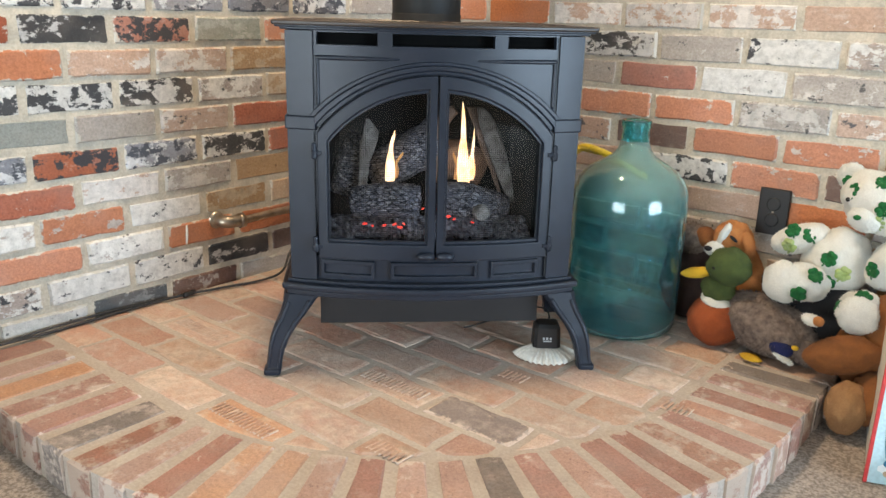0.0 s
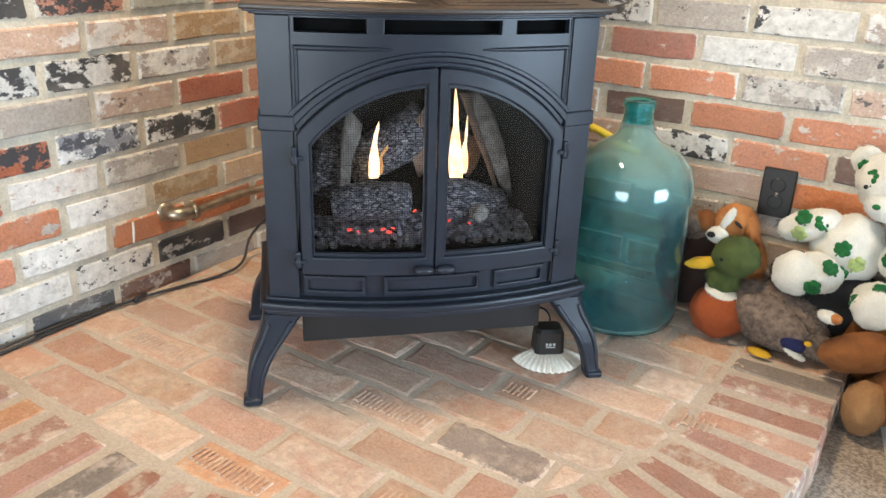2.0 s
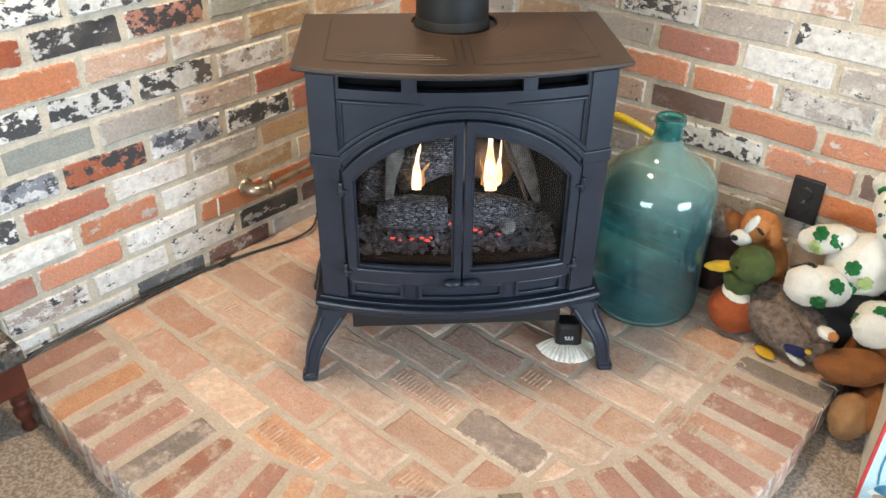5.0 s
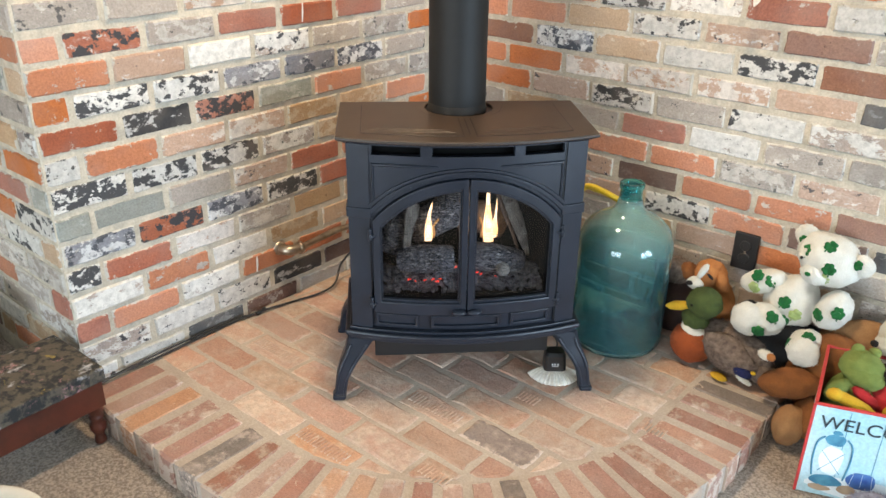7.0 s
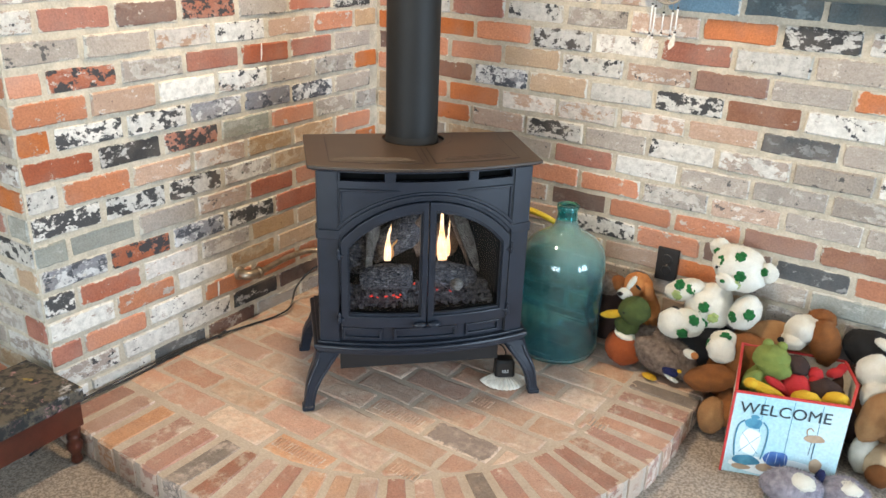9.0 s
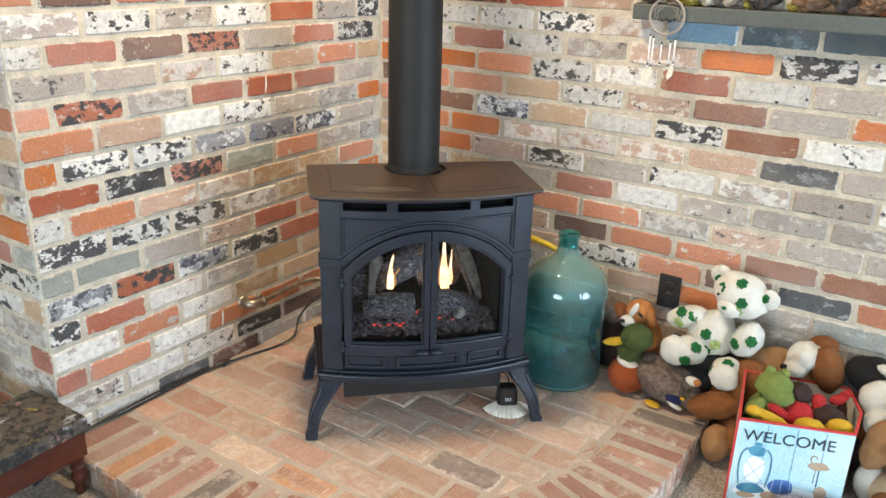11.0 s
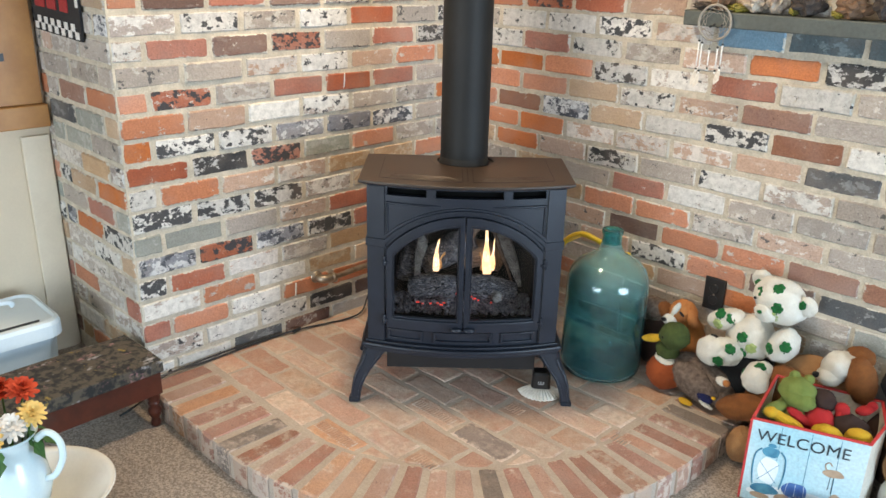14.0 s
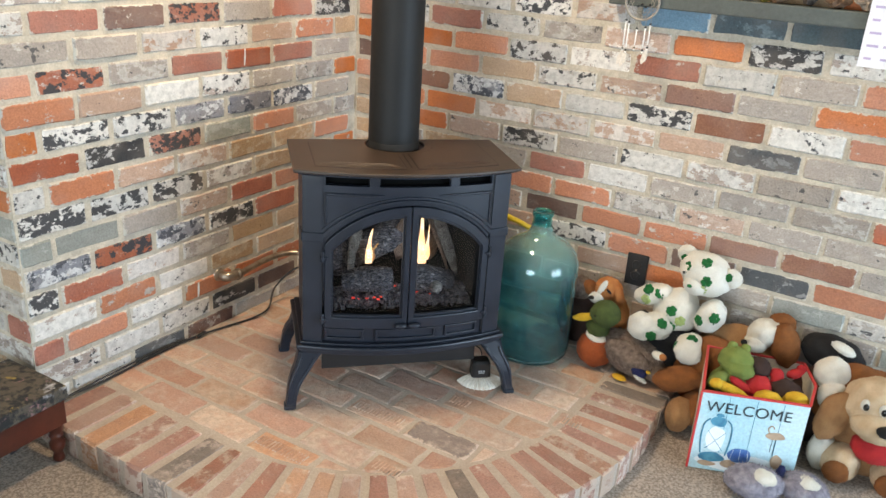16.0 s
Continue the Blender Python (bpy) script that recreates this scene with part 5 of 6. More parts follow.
toy("plush_hound", [
    ("body", "tan", (0.225, 1.8, 0.125), (0.1, 0.08, 0.13), (0, 0, 0)),
    ("head", "cream", (0.212, 1.74, 0.25), (0.082, 0.07, 0.082), (0, 0, 0)),
    ("muzzle", "cream", (0.232, 1.69, 0.212), (0.068, 0.048, 0.045), (0, 0, 0)),
    ("nose", "black", (0.252, 1.645, 0.226), (0.024, 0.014, 0.017), (0, 0, 0)),
    ("eye_patch", "white", (0.19, 1.678, 0.272), (0.013, 0.008, 0.018), (0, 0, 0)),
    ("eye", "eye", (0.192, 1.671, 0.27), (0.008, 0.006, 0.011), (0, 0, 0)),
    ("eye_patch", "white", (0.235, 1.676, 0.272), (0.013, 0.008, 0.018), (0, 0, 0)),
    ("eye", "eye", (0.237, 1.669, 0.27), (0.008, 0.006, 0.011), (0, 0, 0)),
    ("ear", "tan", (0.122, 1.72, 0.19), (0.042, 0.034, 0.085), (0, 14, 0)),
    ("ear", "tan", (0.3, 1.74, 0.22), (0.036, 0.034, 0.085), (0, -12, 0)),
    ("leg", "cream", (0.168, 1.725, 0.056), (0.052, 0.075, 0.054), (0, 0, 0)),
    ("paw", "brown", (0.165, 1.654, 0.056), (0.034, 0.012, 0.034), (0, 0, 0)),
    ("leg", "cream", (0.3, 1.74, 0.056), (0.052, 0.075, 0.054), (0, 0, 0)),
    ("paw", "brown", (0.298, 1.668, 0.056), (0.034, 0.012, 0.034), (0, 0, 0)),
    ("shirt", "red", (0.24, 1.72, 0.13), (0.06, 0.045, 0.045), (0, 0, 0)),
], "tan plush hound with floppy ears sitting on carpet")
toy("plush_lilac_slippers", [
    ("slipper", "lilac", (-0.02, 1.49, 0.042), (0.078, 0.055, 0.042), (0, 0, 20)),
    ("slipper", "lilac", (0.1, 1.55, 0.038), (0.065, 0.05, 0.038), (0, 0, 0)),
    ("tuft", "white", (0.0, 1.48, 0.07), (0.036, 0.03, 0.018), (0, 0, 0)),
    ("tuft", "white", (0.108, 1.54, 0.06), (0.034, 0.028, 0.018), (0, 0, 0)),
    ("bow", "navy", (0.035, 1.535, 0.068), (0.012, 0.01, 0.024), (0, 10, 0)),
], "fluffy lilac-grey plush lying before the printed box")

# ---- printed box with toys in it ----
PAPER = surface("box_side_cream", (0.72, 0.68, 0.58), (0.66, 0.62, 0.53), 6, 0.6, 0, 0.05, 0.0005)
BOARD_BLUE = surface("printed_board_pale_blue", (0.4, 0.65, 0.73), (0.58, 0.73, 0.76), 5, 0.5, 0, 0.03, 0.0004)
RED_TRIM = surface("red_edge", (0.6, 0.05, 0.05), (0.52, 0.04, 0.04), 10, 0.5, 0, 0.05, 0.0005)
INK = surface("dark_ink", (0.035, 0.05, 0.06), (0.03, 0.04, 0.05), 10, 0.6, 0, 0)
INK_BLUE = surface("blue_ink", (0.09, 0.3, 0.42), (0.04, 0.17, 0.28), 30, 0.6, 0, 0)
INK_NAVY = surface("navy_ink", (0.03, 0.08, 0.28), (0.08, 0.18, 0.4), 40, 0.6, 0, 0)
INK_WHITE = surface("white_ink", (0.8, 0.83, 0.82), (0.7, 0.76, 0.78), 14, 0.6, 0, 0)
INK_TAN = surface("tan_ink", (0.5, 0.36, 0.24), (0.36, 0.24, 0.16), 40, 0.6, 0, 0)
W, H = 0.289, 0.25
crate = empty("printed_box", pose(-0.205, 1.503, 0.002, 0, 0, 21.2), "pale blue seaside print box with red rim, full of toys", "box")
CORNERS = [(0.0, 0.0), (W, 0.0), (0.332, 0.122), (0.33, 0.257), (0.049, 0.286)]  # the right side has bulged out


def upright(a, b, z0, z1, thick, lift=0.0, bm=None):
    """A board standing on the line from a to b, its thickness towards the inside."""
    bm = bm or bmesh.new()
    d = (Vector(b) - Vector(a)).normalized()
    n = Vector((-d.y, d.x))
    vs = [bm.verts.new((*(Vector(p) + n * o), z)) for z in (z0, z1) for p, o in ((a, -lift), (b, -lift), (b, thick), (a, thick))]
    for f in ((0, 1, 2, 3), (4, 5, 6, 7), (0, 1, 5, 4), (1, 2, 6, 5), (2, 3, 7, 6), (3, 0, 4, 7)):
        bm.faces.new([vs[k] for k in f])
    return bm


sides = list(zip(CORNERS, CORNERS[1:] + CORNERS[:1]))
for (a, b), pname, mat in zip(sides, ("front", "side", "side", "back", "side"), (BOARD_BLUE, PAPER, PAPER, PAPER, PAPER)):
    part(pname, upright(a, b, 0.0, H, 0.004), mat, crate)
    part("rim", upright(a, b, H + 0.0005, H + 0.006, 0.006, 0.002), RED_TRIM, crate, "red rim", bevel=0.001)
bm = bmesh.new()
floor_ring = [[bm.verts.new((x * 0.97 + 0.006, y * 0.97 + 0.004, z)) for x, y in CORNERS] for z in (0.001, 0.006)]
bm.faces.new(floor_ring[0]), bm.faces.new(floor_ring[1])
part("bottom", bm, PAPER, crate)
part("corner_edge", box(-0.003, -0.003, 0.0, 0.003, 0.003, H), RED_TRIM, crate)
for x in (0.078, 0.152, 0.222):
    part("plank_line", box(x, -0.0008, 0.06, x + 0.0012, 0.0, H - 0.005), INK_BLUE, crate)
curve = bpy.data.curves.new("welcome_text", "FONT")
curve.body, curve.size, curve.align_x, curve.extrude, curve.space_character = "WELCOME", 0.047, "CENTER", 0.0005, 1.02
txt = new("lettering", curve)
bpy.context.view_layer.update()
me = bpy.data.meshes.new_from_object(txt.evaluated_get(bpy.context.evaluated_depsgraph_get()))
bpy.data.objects.remove(txt)
me.materials.append(INK)
lettering = new("lettering", me)
lettering.parent = crate
lettering.matrix_basis = pose(W * 0.465, -0.0012, H - 0.056, 90, 0, 0)
lettering["label"] = "dark printed word WELCOME"


def print_ring(name, pts, r, mat, closed=False):
    """A printed line on the box's front."""
    p3 = [(x, -0.0004, z) for x, z in pts]
    part(name, tube(p3 + ([p3[0]] if closed else []), r, 6, steps=4), mat, crate)


def print_patch(name, cx, cz, rx, rz, mat, n=20, lift=0.0009):
    bm = bmesh.new()
    rnd = random.Random(int(cx * 1000 + cz * 77))
    ph = rnd.uniform(0, 6)
    pts = [(cx + rx * math.cos(a) * (1 + 0.08 * math.sin(3 * a + ph)), cz + rz * math.sin(a) * (1 + 0.08 * math.sin(4 * a + ph))) for a in (2 * math.pi * i / n for i in range(n))]
    a = [bm.verts.new((x, -lift, z)) for x, z in pts]
    b = [bm.verts.new((x, -0.0001, z)) for x, z in pts]
    bm.faces.new(a)
    for i in range(n):
        bm.faces.new((a[i], a[(i + 1) % n], b[(i + 1) % n], b[i]))
    part(name, bm, mat, crate)


# printed lantern
print_patch("print_sea", 0.14, 0.035, 0.12, 0.03, INK_WHITE, lift=0.0005)
print_patch("print_lantern_glass", 0.062, 0.105, 0.026, 0.042, INK_WHITE)
print_patch("print_lantern_cap", 0.062, 0.163, 0.022, 0.016, INK_BLUE)
print_patch("print_lantern_knob", 0.062, 0.184, 0.011, 0.006, INK_BLUE)
print_patch("print_lantern_foot", 0.06, 0.045, 0.036, 0.016, INK_BLUE)
for s in (-1, 1):
    print_ring("print_lantern_bar", [(0.062 + s * 0.024, 0.17), (0.062 + s * 0.038, 0.15), (0.062 + s * 0.04, 0.1), (0.062 + s * 0.034, 0.055)], 0.0022, INK_BLUE)
    print_ring("print_lantern_wire", [(0.062 - s * 0.024, 0.13), (0.062, 0.1), (0.062 + s * 0.024, 0.07)], 0.0009, INK_BLUE)
# printed shells, bird and sand
print_patch("print_shell", 0.136, 0.062, 0.032, 0.025, INK_NAVY)
for k in (-0.02, 0.0, 0.02):
    print_ring("print_shell_line", [(0.136 + k * 1.2, 0.044), (0.136 + k, 0.082)], 0.0007, INK_WHITE)
print_patch("print_bird", 0.218, 0.143, 0.026, 0.012, INK_TAN)
print_ring("print_bird_neck", [(0.202, 0.147), (0.196, 0.165), (0.204, 0.174), (0.212, 0.166)], 0.0016, INK_TAN)
print_ring("print_bird_leg", [(0.213, 0.132), (0.212, 0.09)], 0.0008, INK)
print_ring("print_bird_leg", [(0.221, 0.132), (0.221, 0.08)], 0.0008, INK)
print_patch("print_sand_shell", 0.11, 0.03, 0.022, 0.013, INK_TAN)
print_patch("print_sand_shell", 0.235, 0.06, 0.016, 0.022, INK_TAN)
print_patch("print_sand_shell", 0.05, 0.022, 0.025, 0.009, INK_TAN)
print_patch("print_bottle", 0.252, 0.035, 0.008, 0.018, INK_NAVY)


def inbox(x, y, z):
    p = crate.matrix_world @ Vector((x, y, z))
    return (p.x, p.y, p.z)


toy("plush_frog", [
    ("body", "frog", inbox(0.09, 0.16, 0.16), (0.05, 0.05, 0.1), (0, 0, 0)),
    ("head", "frog", inbox(0.104, 0.135, 0.293), (0.05, 0.045, 0.04), (0, 8, 0)),
    ("cheek", "frog", inbox(0.108, 0.112, 0.282), (0.046, 0.034, 0.028), (0, 8, 0)),
    ("eye_bump", "frog", inbox(0.09, 0.152, 0.33), (0.015, 0.014, 0.014), (0, 0, 0)),
    ("eye_bump", "frog", inbox(0.128, 0.155, 0.325), (0.015, 0.014, 0.014), (0, 0, 0)),
    ("arm", "frog", inbox(0.06, 0.088, 0.25), (0.02, 0.05, 0.024), (0, 20, -20)),
    ("arm", "frog", inbox(0.1, 0.09, 0.248), (0.036, 0.018, 0.018), (0, 10, 0)),
], "green plush frog sitting in the printed box")
toy("plush_red_bird", [
    ("body", "red", inbox(0.166, 0.095, 0.225), (0.046, 0.042, 0.048), (0, 0, 24)),
    ("head", "dark", inbox(0.17, 0.14, 0.275), (0.035, 0.032, 0.034), (0, 0, 0)),
    ("wing", "red", inbox(0.115, 0.07, 0.25), (0.036, 0.016, 0.011), (0, 28, 10)),
], "red plush toy with a dark head in the box")
toy("plush_red_crab", [
    ("body", "dark", inbox(0.245, 0.098, 0.235), (0.05, 0.045, 0.032), (0, 10, 0)),
    ("claw", "red", inbox(0.22, 0.126, 0.268), (0.02, 0.017, 0.022), (0, -25, 0)),
    ("claw", "red", inbox(0.216, 0.112, 0.256), (0.013, 0.012, 0.016), (0, 30, 0)),
    ("claw", "red", inbox(0.275, 0.15, 0.268), (0.024, 0.016, 0.014), (0, -30, 0)),
    ("claw", "red", inbox(0.292, 0.158, 0.28), (0.013, 0.013, 0.016), (0, 20, 0)),
], "dark plush crab with red claws in the box")
toy("plush_yellow_chick", [
    ("body", "yellow", inbox(0.186, 0.036, 0.235), (0.038, 0.028, 0.026), (0, 0, 10)),
    ("leg", "yellow", inbox(0.085, 0.046, 0.243), (0.055, 0.017, 0.015), (0, 14, 6)),
    ("foot", "yellow", inbox(0.045, 0.052, 0.254), (0.02, 0.018, 0.016), (0, 0, 0)),
    ("wing", "yellow", inbox(0.262, 0.05, 0.235), (0.036, 0.026, 0.028), (0, -15, 0)),
], "bright yellow plush chick lying in the box")

# ---- footstool at the left ----
CHERRY = surface("cherry_stained_wood", (0.085, 0.02, 0.011), (0.05, 0.013, 0.008), 18, 0.3, 0, 0.1, 0.0008, 120)


def tapestry():
    """Woven cover: dark ground with patches of muted flowers."""
    mat = bpy.data.materials.new("floral_tapestry")
    nt, bsdf = nodes_of(mat)
    v = coords(nt, 1.0, False)
    col = mix_of(nt, ramp_of(nt, noise_of(nt, v, 45, 6), 0.42, 0.56), (0.018, 0.019, 0.02), (0.085, 0.072, 0.055))
    col = mix_of(nt, ramp_of(nt, noise_of(nt, v, 17, 6, 0.75), 0.58, 0.68), col, (0.36, 0.19, 0.2))
    col = mix_of(nt, ramp_of(nt, noise_of(nt, coords(nt, (1, 1.3, 1), False), 19, 4, 0.65), 0.64, 0.7), col, (0.26, 0.19, 0.05))
    col = mix_of(nt, ramp_of(nt, noise_of(nt, coords(nt, (1.2, 0.8, 1), False), 15, 5, 0.7), 0.6, 0.7), col, (0.4, 0.4, 0.42))
    nt.links.new(col, bsdf.inputs["Base Color"])
    bsdf.inputs["Roughness"].default_value = 0.95
    bump_of(nt, bsdf, noise_of(nt, v, 300, 2), 0.5, 0.002)
    return mat


stool = empty("footstool", pose(-1.72, 0.27, 0, 0, 0, 2), "low cherry-wood footstool with dark floral tapestry top", "stool")
SX, SY = 0.115, 0.235
bm = box(-SX - 0.008, -SY - 0.008, 0.19, SX + 0.008, SY + 0.008, 0.228)
bmesh.ops.subdivide_edges(bm, edges=bm.edges[:], cuts=9, use_grid_fill=True)
for v in bm.verts:
    if v.co.z > 0.2:
        v.co.z += 0.012 * (1 - (v.co.x / SX) ** 2 * 0.7) * (1 - (v.co.y / SY) ** 2 * 0.7)
part("cushion", bm, tapestry(), stool, "dark floral tapestry cushion", smooth=False, bevel=0.006)
for s in (-1, 1):
    part("apron", box(min(s * SX, s * (SX - 0.018)), -SY, 0.115, max(s * SX, s * (SX - 0.018)), SY, 0.19), CHERRY, stool, bevel=0.002)
    part("apron", box(-SX + 0.018, min(s * SY, s * (SY - 0.018)), 0.115, SX - 0.018, max(s * SY, s * (SY - 0.018)), 0.19), CHERRY, stool, bevel=0.002)
    for t in (-1, 1):
        part("leg", revolve([(0.0, 0.0), (0.012, 0.0), (0.016, 0.01), (0.013, 0.022), (0.012, 0.03), (0.02, 0.045), (0.021, 0.06), (0.014, 0.074), (0.019, 0.08), (0.019, 0.086), (0.015, 0.092), (0.021, 0.1), (0.021, 0.125)], 20, m=pose(s * (SX - 0.022), t * (SY - 0.022), 0)), CHERRY, stool, "turned wooden leg", smooth=True)

# ---- pitcher in a basin with flowers ----
CHINA = surface("pale_blue_china", (0.56, 0.7, 0.76), (0.6, 0.73, 0.79), 4, 0.15, 0, 0.02, 0.0004)
CHINA_CREAM = surface("cream_china", (0.74, 0.73, 0.68), (0.66, 0.64, 0.58), 4, 0.15, 0, 0.02, 0.0004)
BX, BY = -1.4, 0.06
basin = tagged(mesh_ob("wash_basin", revolve([(0.0, 0.0), (0.075, 0.0), (0.08, 0.01), (0.14, 0.05), (0.178, 0.095), (0.19, 0.105), (0.187, 0.109), (0.172, 0.098), (0.13, 0.055), (0.07, 0.016), (0.0, 0.014)], 64), CHINA_CREAM, smooth=True), "cream china wash basin on the carpet", "basin")
basin.matrix_world = pose(BX, BY, 0.001)
jug = empty("china_pitcher", pose(BX - 0.03, BY - 0.035, 0.017), "pale blue china pitcher standing in a basin", "pitcher")
part("jug_body", revolve([(0.0, 0.0), (0.05, 0.0), (0.055, 0.012), (0.05, 0.02), (0.075, 0.06), (0.085, 0.1), (0.078, 0.15), (0.06, 0.19), (0.054, 0.215), (0.062, 0.245), (0.07, 0.255), (0.066, 0.256), (0.056, 0.243), (0.048, 0.215), (0.055, 0.19), (0.07, 0.15), (0.076, 0.1), (0.0, 0.03)], 48), CHINA, jug, smooth=True)
part("handle", tube([(0.045, 0.045, 0.235), (0.07, 0.07, 0.262), (0.09, 0.09, 0.24), (0.092, 0.092, 0.19), (0.075, 0.075, 0.14), (0.055, 0.055, 0.125)], [0.01, 0.009, 0.0085, 0.0085, 0.008, 0.009], 12), CHINA, jug, smooth=True)
LEAF = surface("leaf_green", (0.06, 0.16, 0.035), (0.04, 0.11, 0.025), 30, 0.6, 0, 0.2, 0.001, 150)
bouquet = empty("flower_bouquet", pose(BX - 0.03, BY - 0.035, 0.2), "bunch of red, yellow and white artificial mums in a pitcher", "flowers")


def petals(c, r, mat_a, up, n, parent, name):
    """A mum: layers of narrow petals round a centre."""
    bm = bmesh.new()
    q = Vector(up).normalized().to_track_quat("Z", "Y").to_matrix().to_4x4()
    rnd = random.Random(int(abs(c[0]) * 1000 + abs(c[1]) * 100))
    for layer, (lift, lng) in enumerate(((0.15, 1.0), (0.45, 0.9), (0.8, 0.72), (1.2, 0.5))):
        for k in range(n):
            a = 2 * math.pi * (k + 0.5 * (layer % 2)) / n + rnd.uniform(-0.1, 0.1)
            m = Matrix.Translation(c) @ q @ pose(0, 0, 0.15 * r * layer, 0, 0, math.degrees(a)) @ pose(0, 0, 0, 0, -math.degrees(lift) + rnd.uniform(-8, 8), 0)
            L, w = r * lng, r * 0.17
            vs = [bm.verts.new(m @ Vector(p)) for p in ((0, -w * 0.4, 0), (L * 0.5, -w, 0.12 * r), (L * 0.92, -w * 0.6, 0.06 * r), (L, 0, 0.03 * r), (L * 0.92, w * 0.6, 0.06 * r), (L * 0.5, w, 0.12 * r), (0, w * 0.4, 0))]
            bm.faces.new(vs)
    part(name, bm, mat_a, parent)


MUM = {"red": surface("petal_red", (0.6, 0.07, 0.02), (0.5, 0.05, 0.015), 40, 0.7, 0, 0), "yellow": surface("petal_yellow", (0.8, 0.58, 0.2), (0.75, 0.5, 0.14), 40, 0.7, 0, 0), "white": surface("petal_white", (0.8, 0.77, 0.72), (0.72, 0.68, 0.62), 40, 0.7, 0, 0)}
for col, c, r in (("red", (-0.03, -0.04, 0.17), 0.05), ("red", (0.0, 0.05, 0.17), 0.042), ("yellow", (0.045, 0.05, 0.125), 0.038), ("white", (0.05, 0.0, 0.11), 0.04), ("yellow", (0.06, -0.06, 0.1), 0.046), ("red", (-0.06, 0.02, 0.15), 0.045), ("white", (0.0, -0.1, 0.13), 0.042), ("yellow", (-0.05, -0.09, 0.12), 0.045)):
    petals(c, r, MUM[col], (c[0] * 5 + 0.35, c[1] * 5 - 0.2, 0.8), 14, bouquet, "flower")
    part("stem", tube([(c[0] * 0.3, c[1] * 0.3, -0.1), (c[0] * 0.6, c[1] * 0.6, 0.02), c], 0.003, 6), LEAF, bouquet)
rnd = random.Random(9)
for k in range(16):
    a = rnd.uniform(0, 6.28)
    m = pose(0.055 * math.cos(a), 0.055 * math.sin(a), rnd.uniform(0.055, 0.11), 0, rnd.uniform(10, 50), math.degrees(a))
    bm = bmesh.new()
    outline = ((0, 0), (0.02, 0.014), (0.03, 0.01), (0.04, 0.02), (0.055, 0.01), (0.07, 0.0))
    up = [bm.verts.new(m @ Vector((x, y, -x * x * 5))) for x, y in outline]
    dn = [bm.verts.new(m @ Vector((x, -y, -x * x * 5))) for x, y in outline[1:-1]]
    bm.faces.new(up + dn[::-1])
    part("leaf", bm, LEAF, bouquet)

# ---- far left: pale bin, wooden cupboard, trim, quilted hanging ----
BLUE_PLASTIC = surface("pale_blue_plastic", (0.45, 0.56, 0.64), (0.5, 0.6, 0.66), 4, 0.35, 0, 0.05, 0.0006)
LID_WHITE = surface("white_plastic", (0.66, 0.74, 0.78), (0.6, 0.69, 0.74), 4, 0.35, 0, 0.05, 0.0006)
PINE = surface("honey_oak", (0.42, 0.2, 0.055), (0.34, 0.15, 0.04), 9, 0.4, 0, 0.1, 0.0008, 90)
TRIM_WHITE = surface("cream_trim", (0.68, 0.6, 0.47), (0.62, 0.54, 0.42), 5, 0.4, 0, 0)
tub = empty("storage_bin", pose(-2.13, 0.145, 0.0), "pale blue plastic storage bin with a loose white lid", "bin")


def round_loft(sections, n=6):
    """A tub of rounded rectangles: (z, width, depth, corner radius)."""
    bm = bmesh.new()
    rings = []
    for z, w, d, r in sections:
        ring = []
        for q, (cx, cy) in enumerate(((1, 1), (-1, 1), (-1, -1), (1, -1))):
            for k in range(n + 1):
                a = math.pi / 2 * (q + k / n)
                ring.append(bm.verts.new((cx * (w / 2 - r) + r * math.cos(a), cy * (d / 2 - r) + r * math.sin(a), z)))
        rings.append(ring)
    for a, b in zip(rings, rings[1:]):
        for k in range(len(a)):
            bm.faces.new((a[k], a[(k + 1) % len(a)], b[(k + 1) % len(a)], b[k]))
    bm.faces.new(rings[0])
    bm.faces.new(rings[-1])
    return bm


part("tub", round_loft([(0.0, 0.24, 0.4, 0.04), (0.01, 0.25, 0.41, 0.045), (0.25, 0.27, 0.43, 0.045)]), BLUE_PLASTIC, tub, smooth=False)
part("lid", round_loft([(0.225, 0.285, 0.445, 0.05), (0.228, 0.3, 0.46, 0.055), (0.27, 0.3, 0.46, 0.055), (0.282, 0.29, 0.45, 0.05), (0.285, 0.27, 0.43, 0.045), (0.278, 0.255, 0.415, 0.04)]), LID_WHITE, tub, "pale plastic lid with a raised rim")
part("strap", tube([(0.125, -0.15, 0.288), (0.13, 0.0, 0.29), (0.125, 0.16, 0.288)], 0.004, 8), OUTLET, tub)
part("lid_grip", tube([(-0.02, -0.1, 0.285), (-0.02, -0.08, 0.315), (-0.02, 0.1, 0.318), (-0.02, 0.13, 0.3)], 0.009, 10), LID_WHITE, tub, smooth=True)
tagged(mesh_ob("trim", box(-2.36, 0.44, 0.0, -2.345, CY - 0.004, 0.8), TRIM_WHITE, bevel=0.002), "cream painted corner trim", "trim", kind="structure")
tagged(mesh_ob("baseboard", box(-2.36, SOUTH, 0.0, -2.346, 0.438, 0.09), PINE, bevel=0.002), "honey oak baseboard", "baseboard", kind="structure")
cup = empty("oak_cupboard", pose(-2.36, 0.1, 0.835), "honey oak wall cupboard over a wooden sill", "cupboard")
part("sill", box(0.002, -0.9, 0.0, 0.06, 0.428, 0.075), PINE, cup, bevel=0.004)
part("side_board", box(0.002, -0.9, 0.0755, 0.035, 0.42, 1.2), PINE, cup, bevel=0.002)
part("hinge", box(0.0355, 0.26, 0.22, 0.04, 0.32, 0.245), OUTLET, cup)
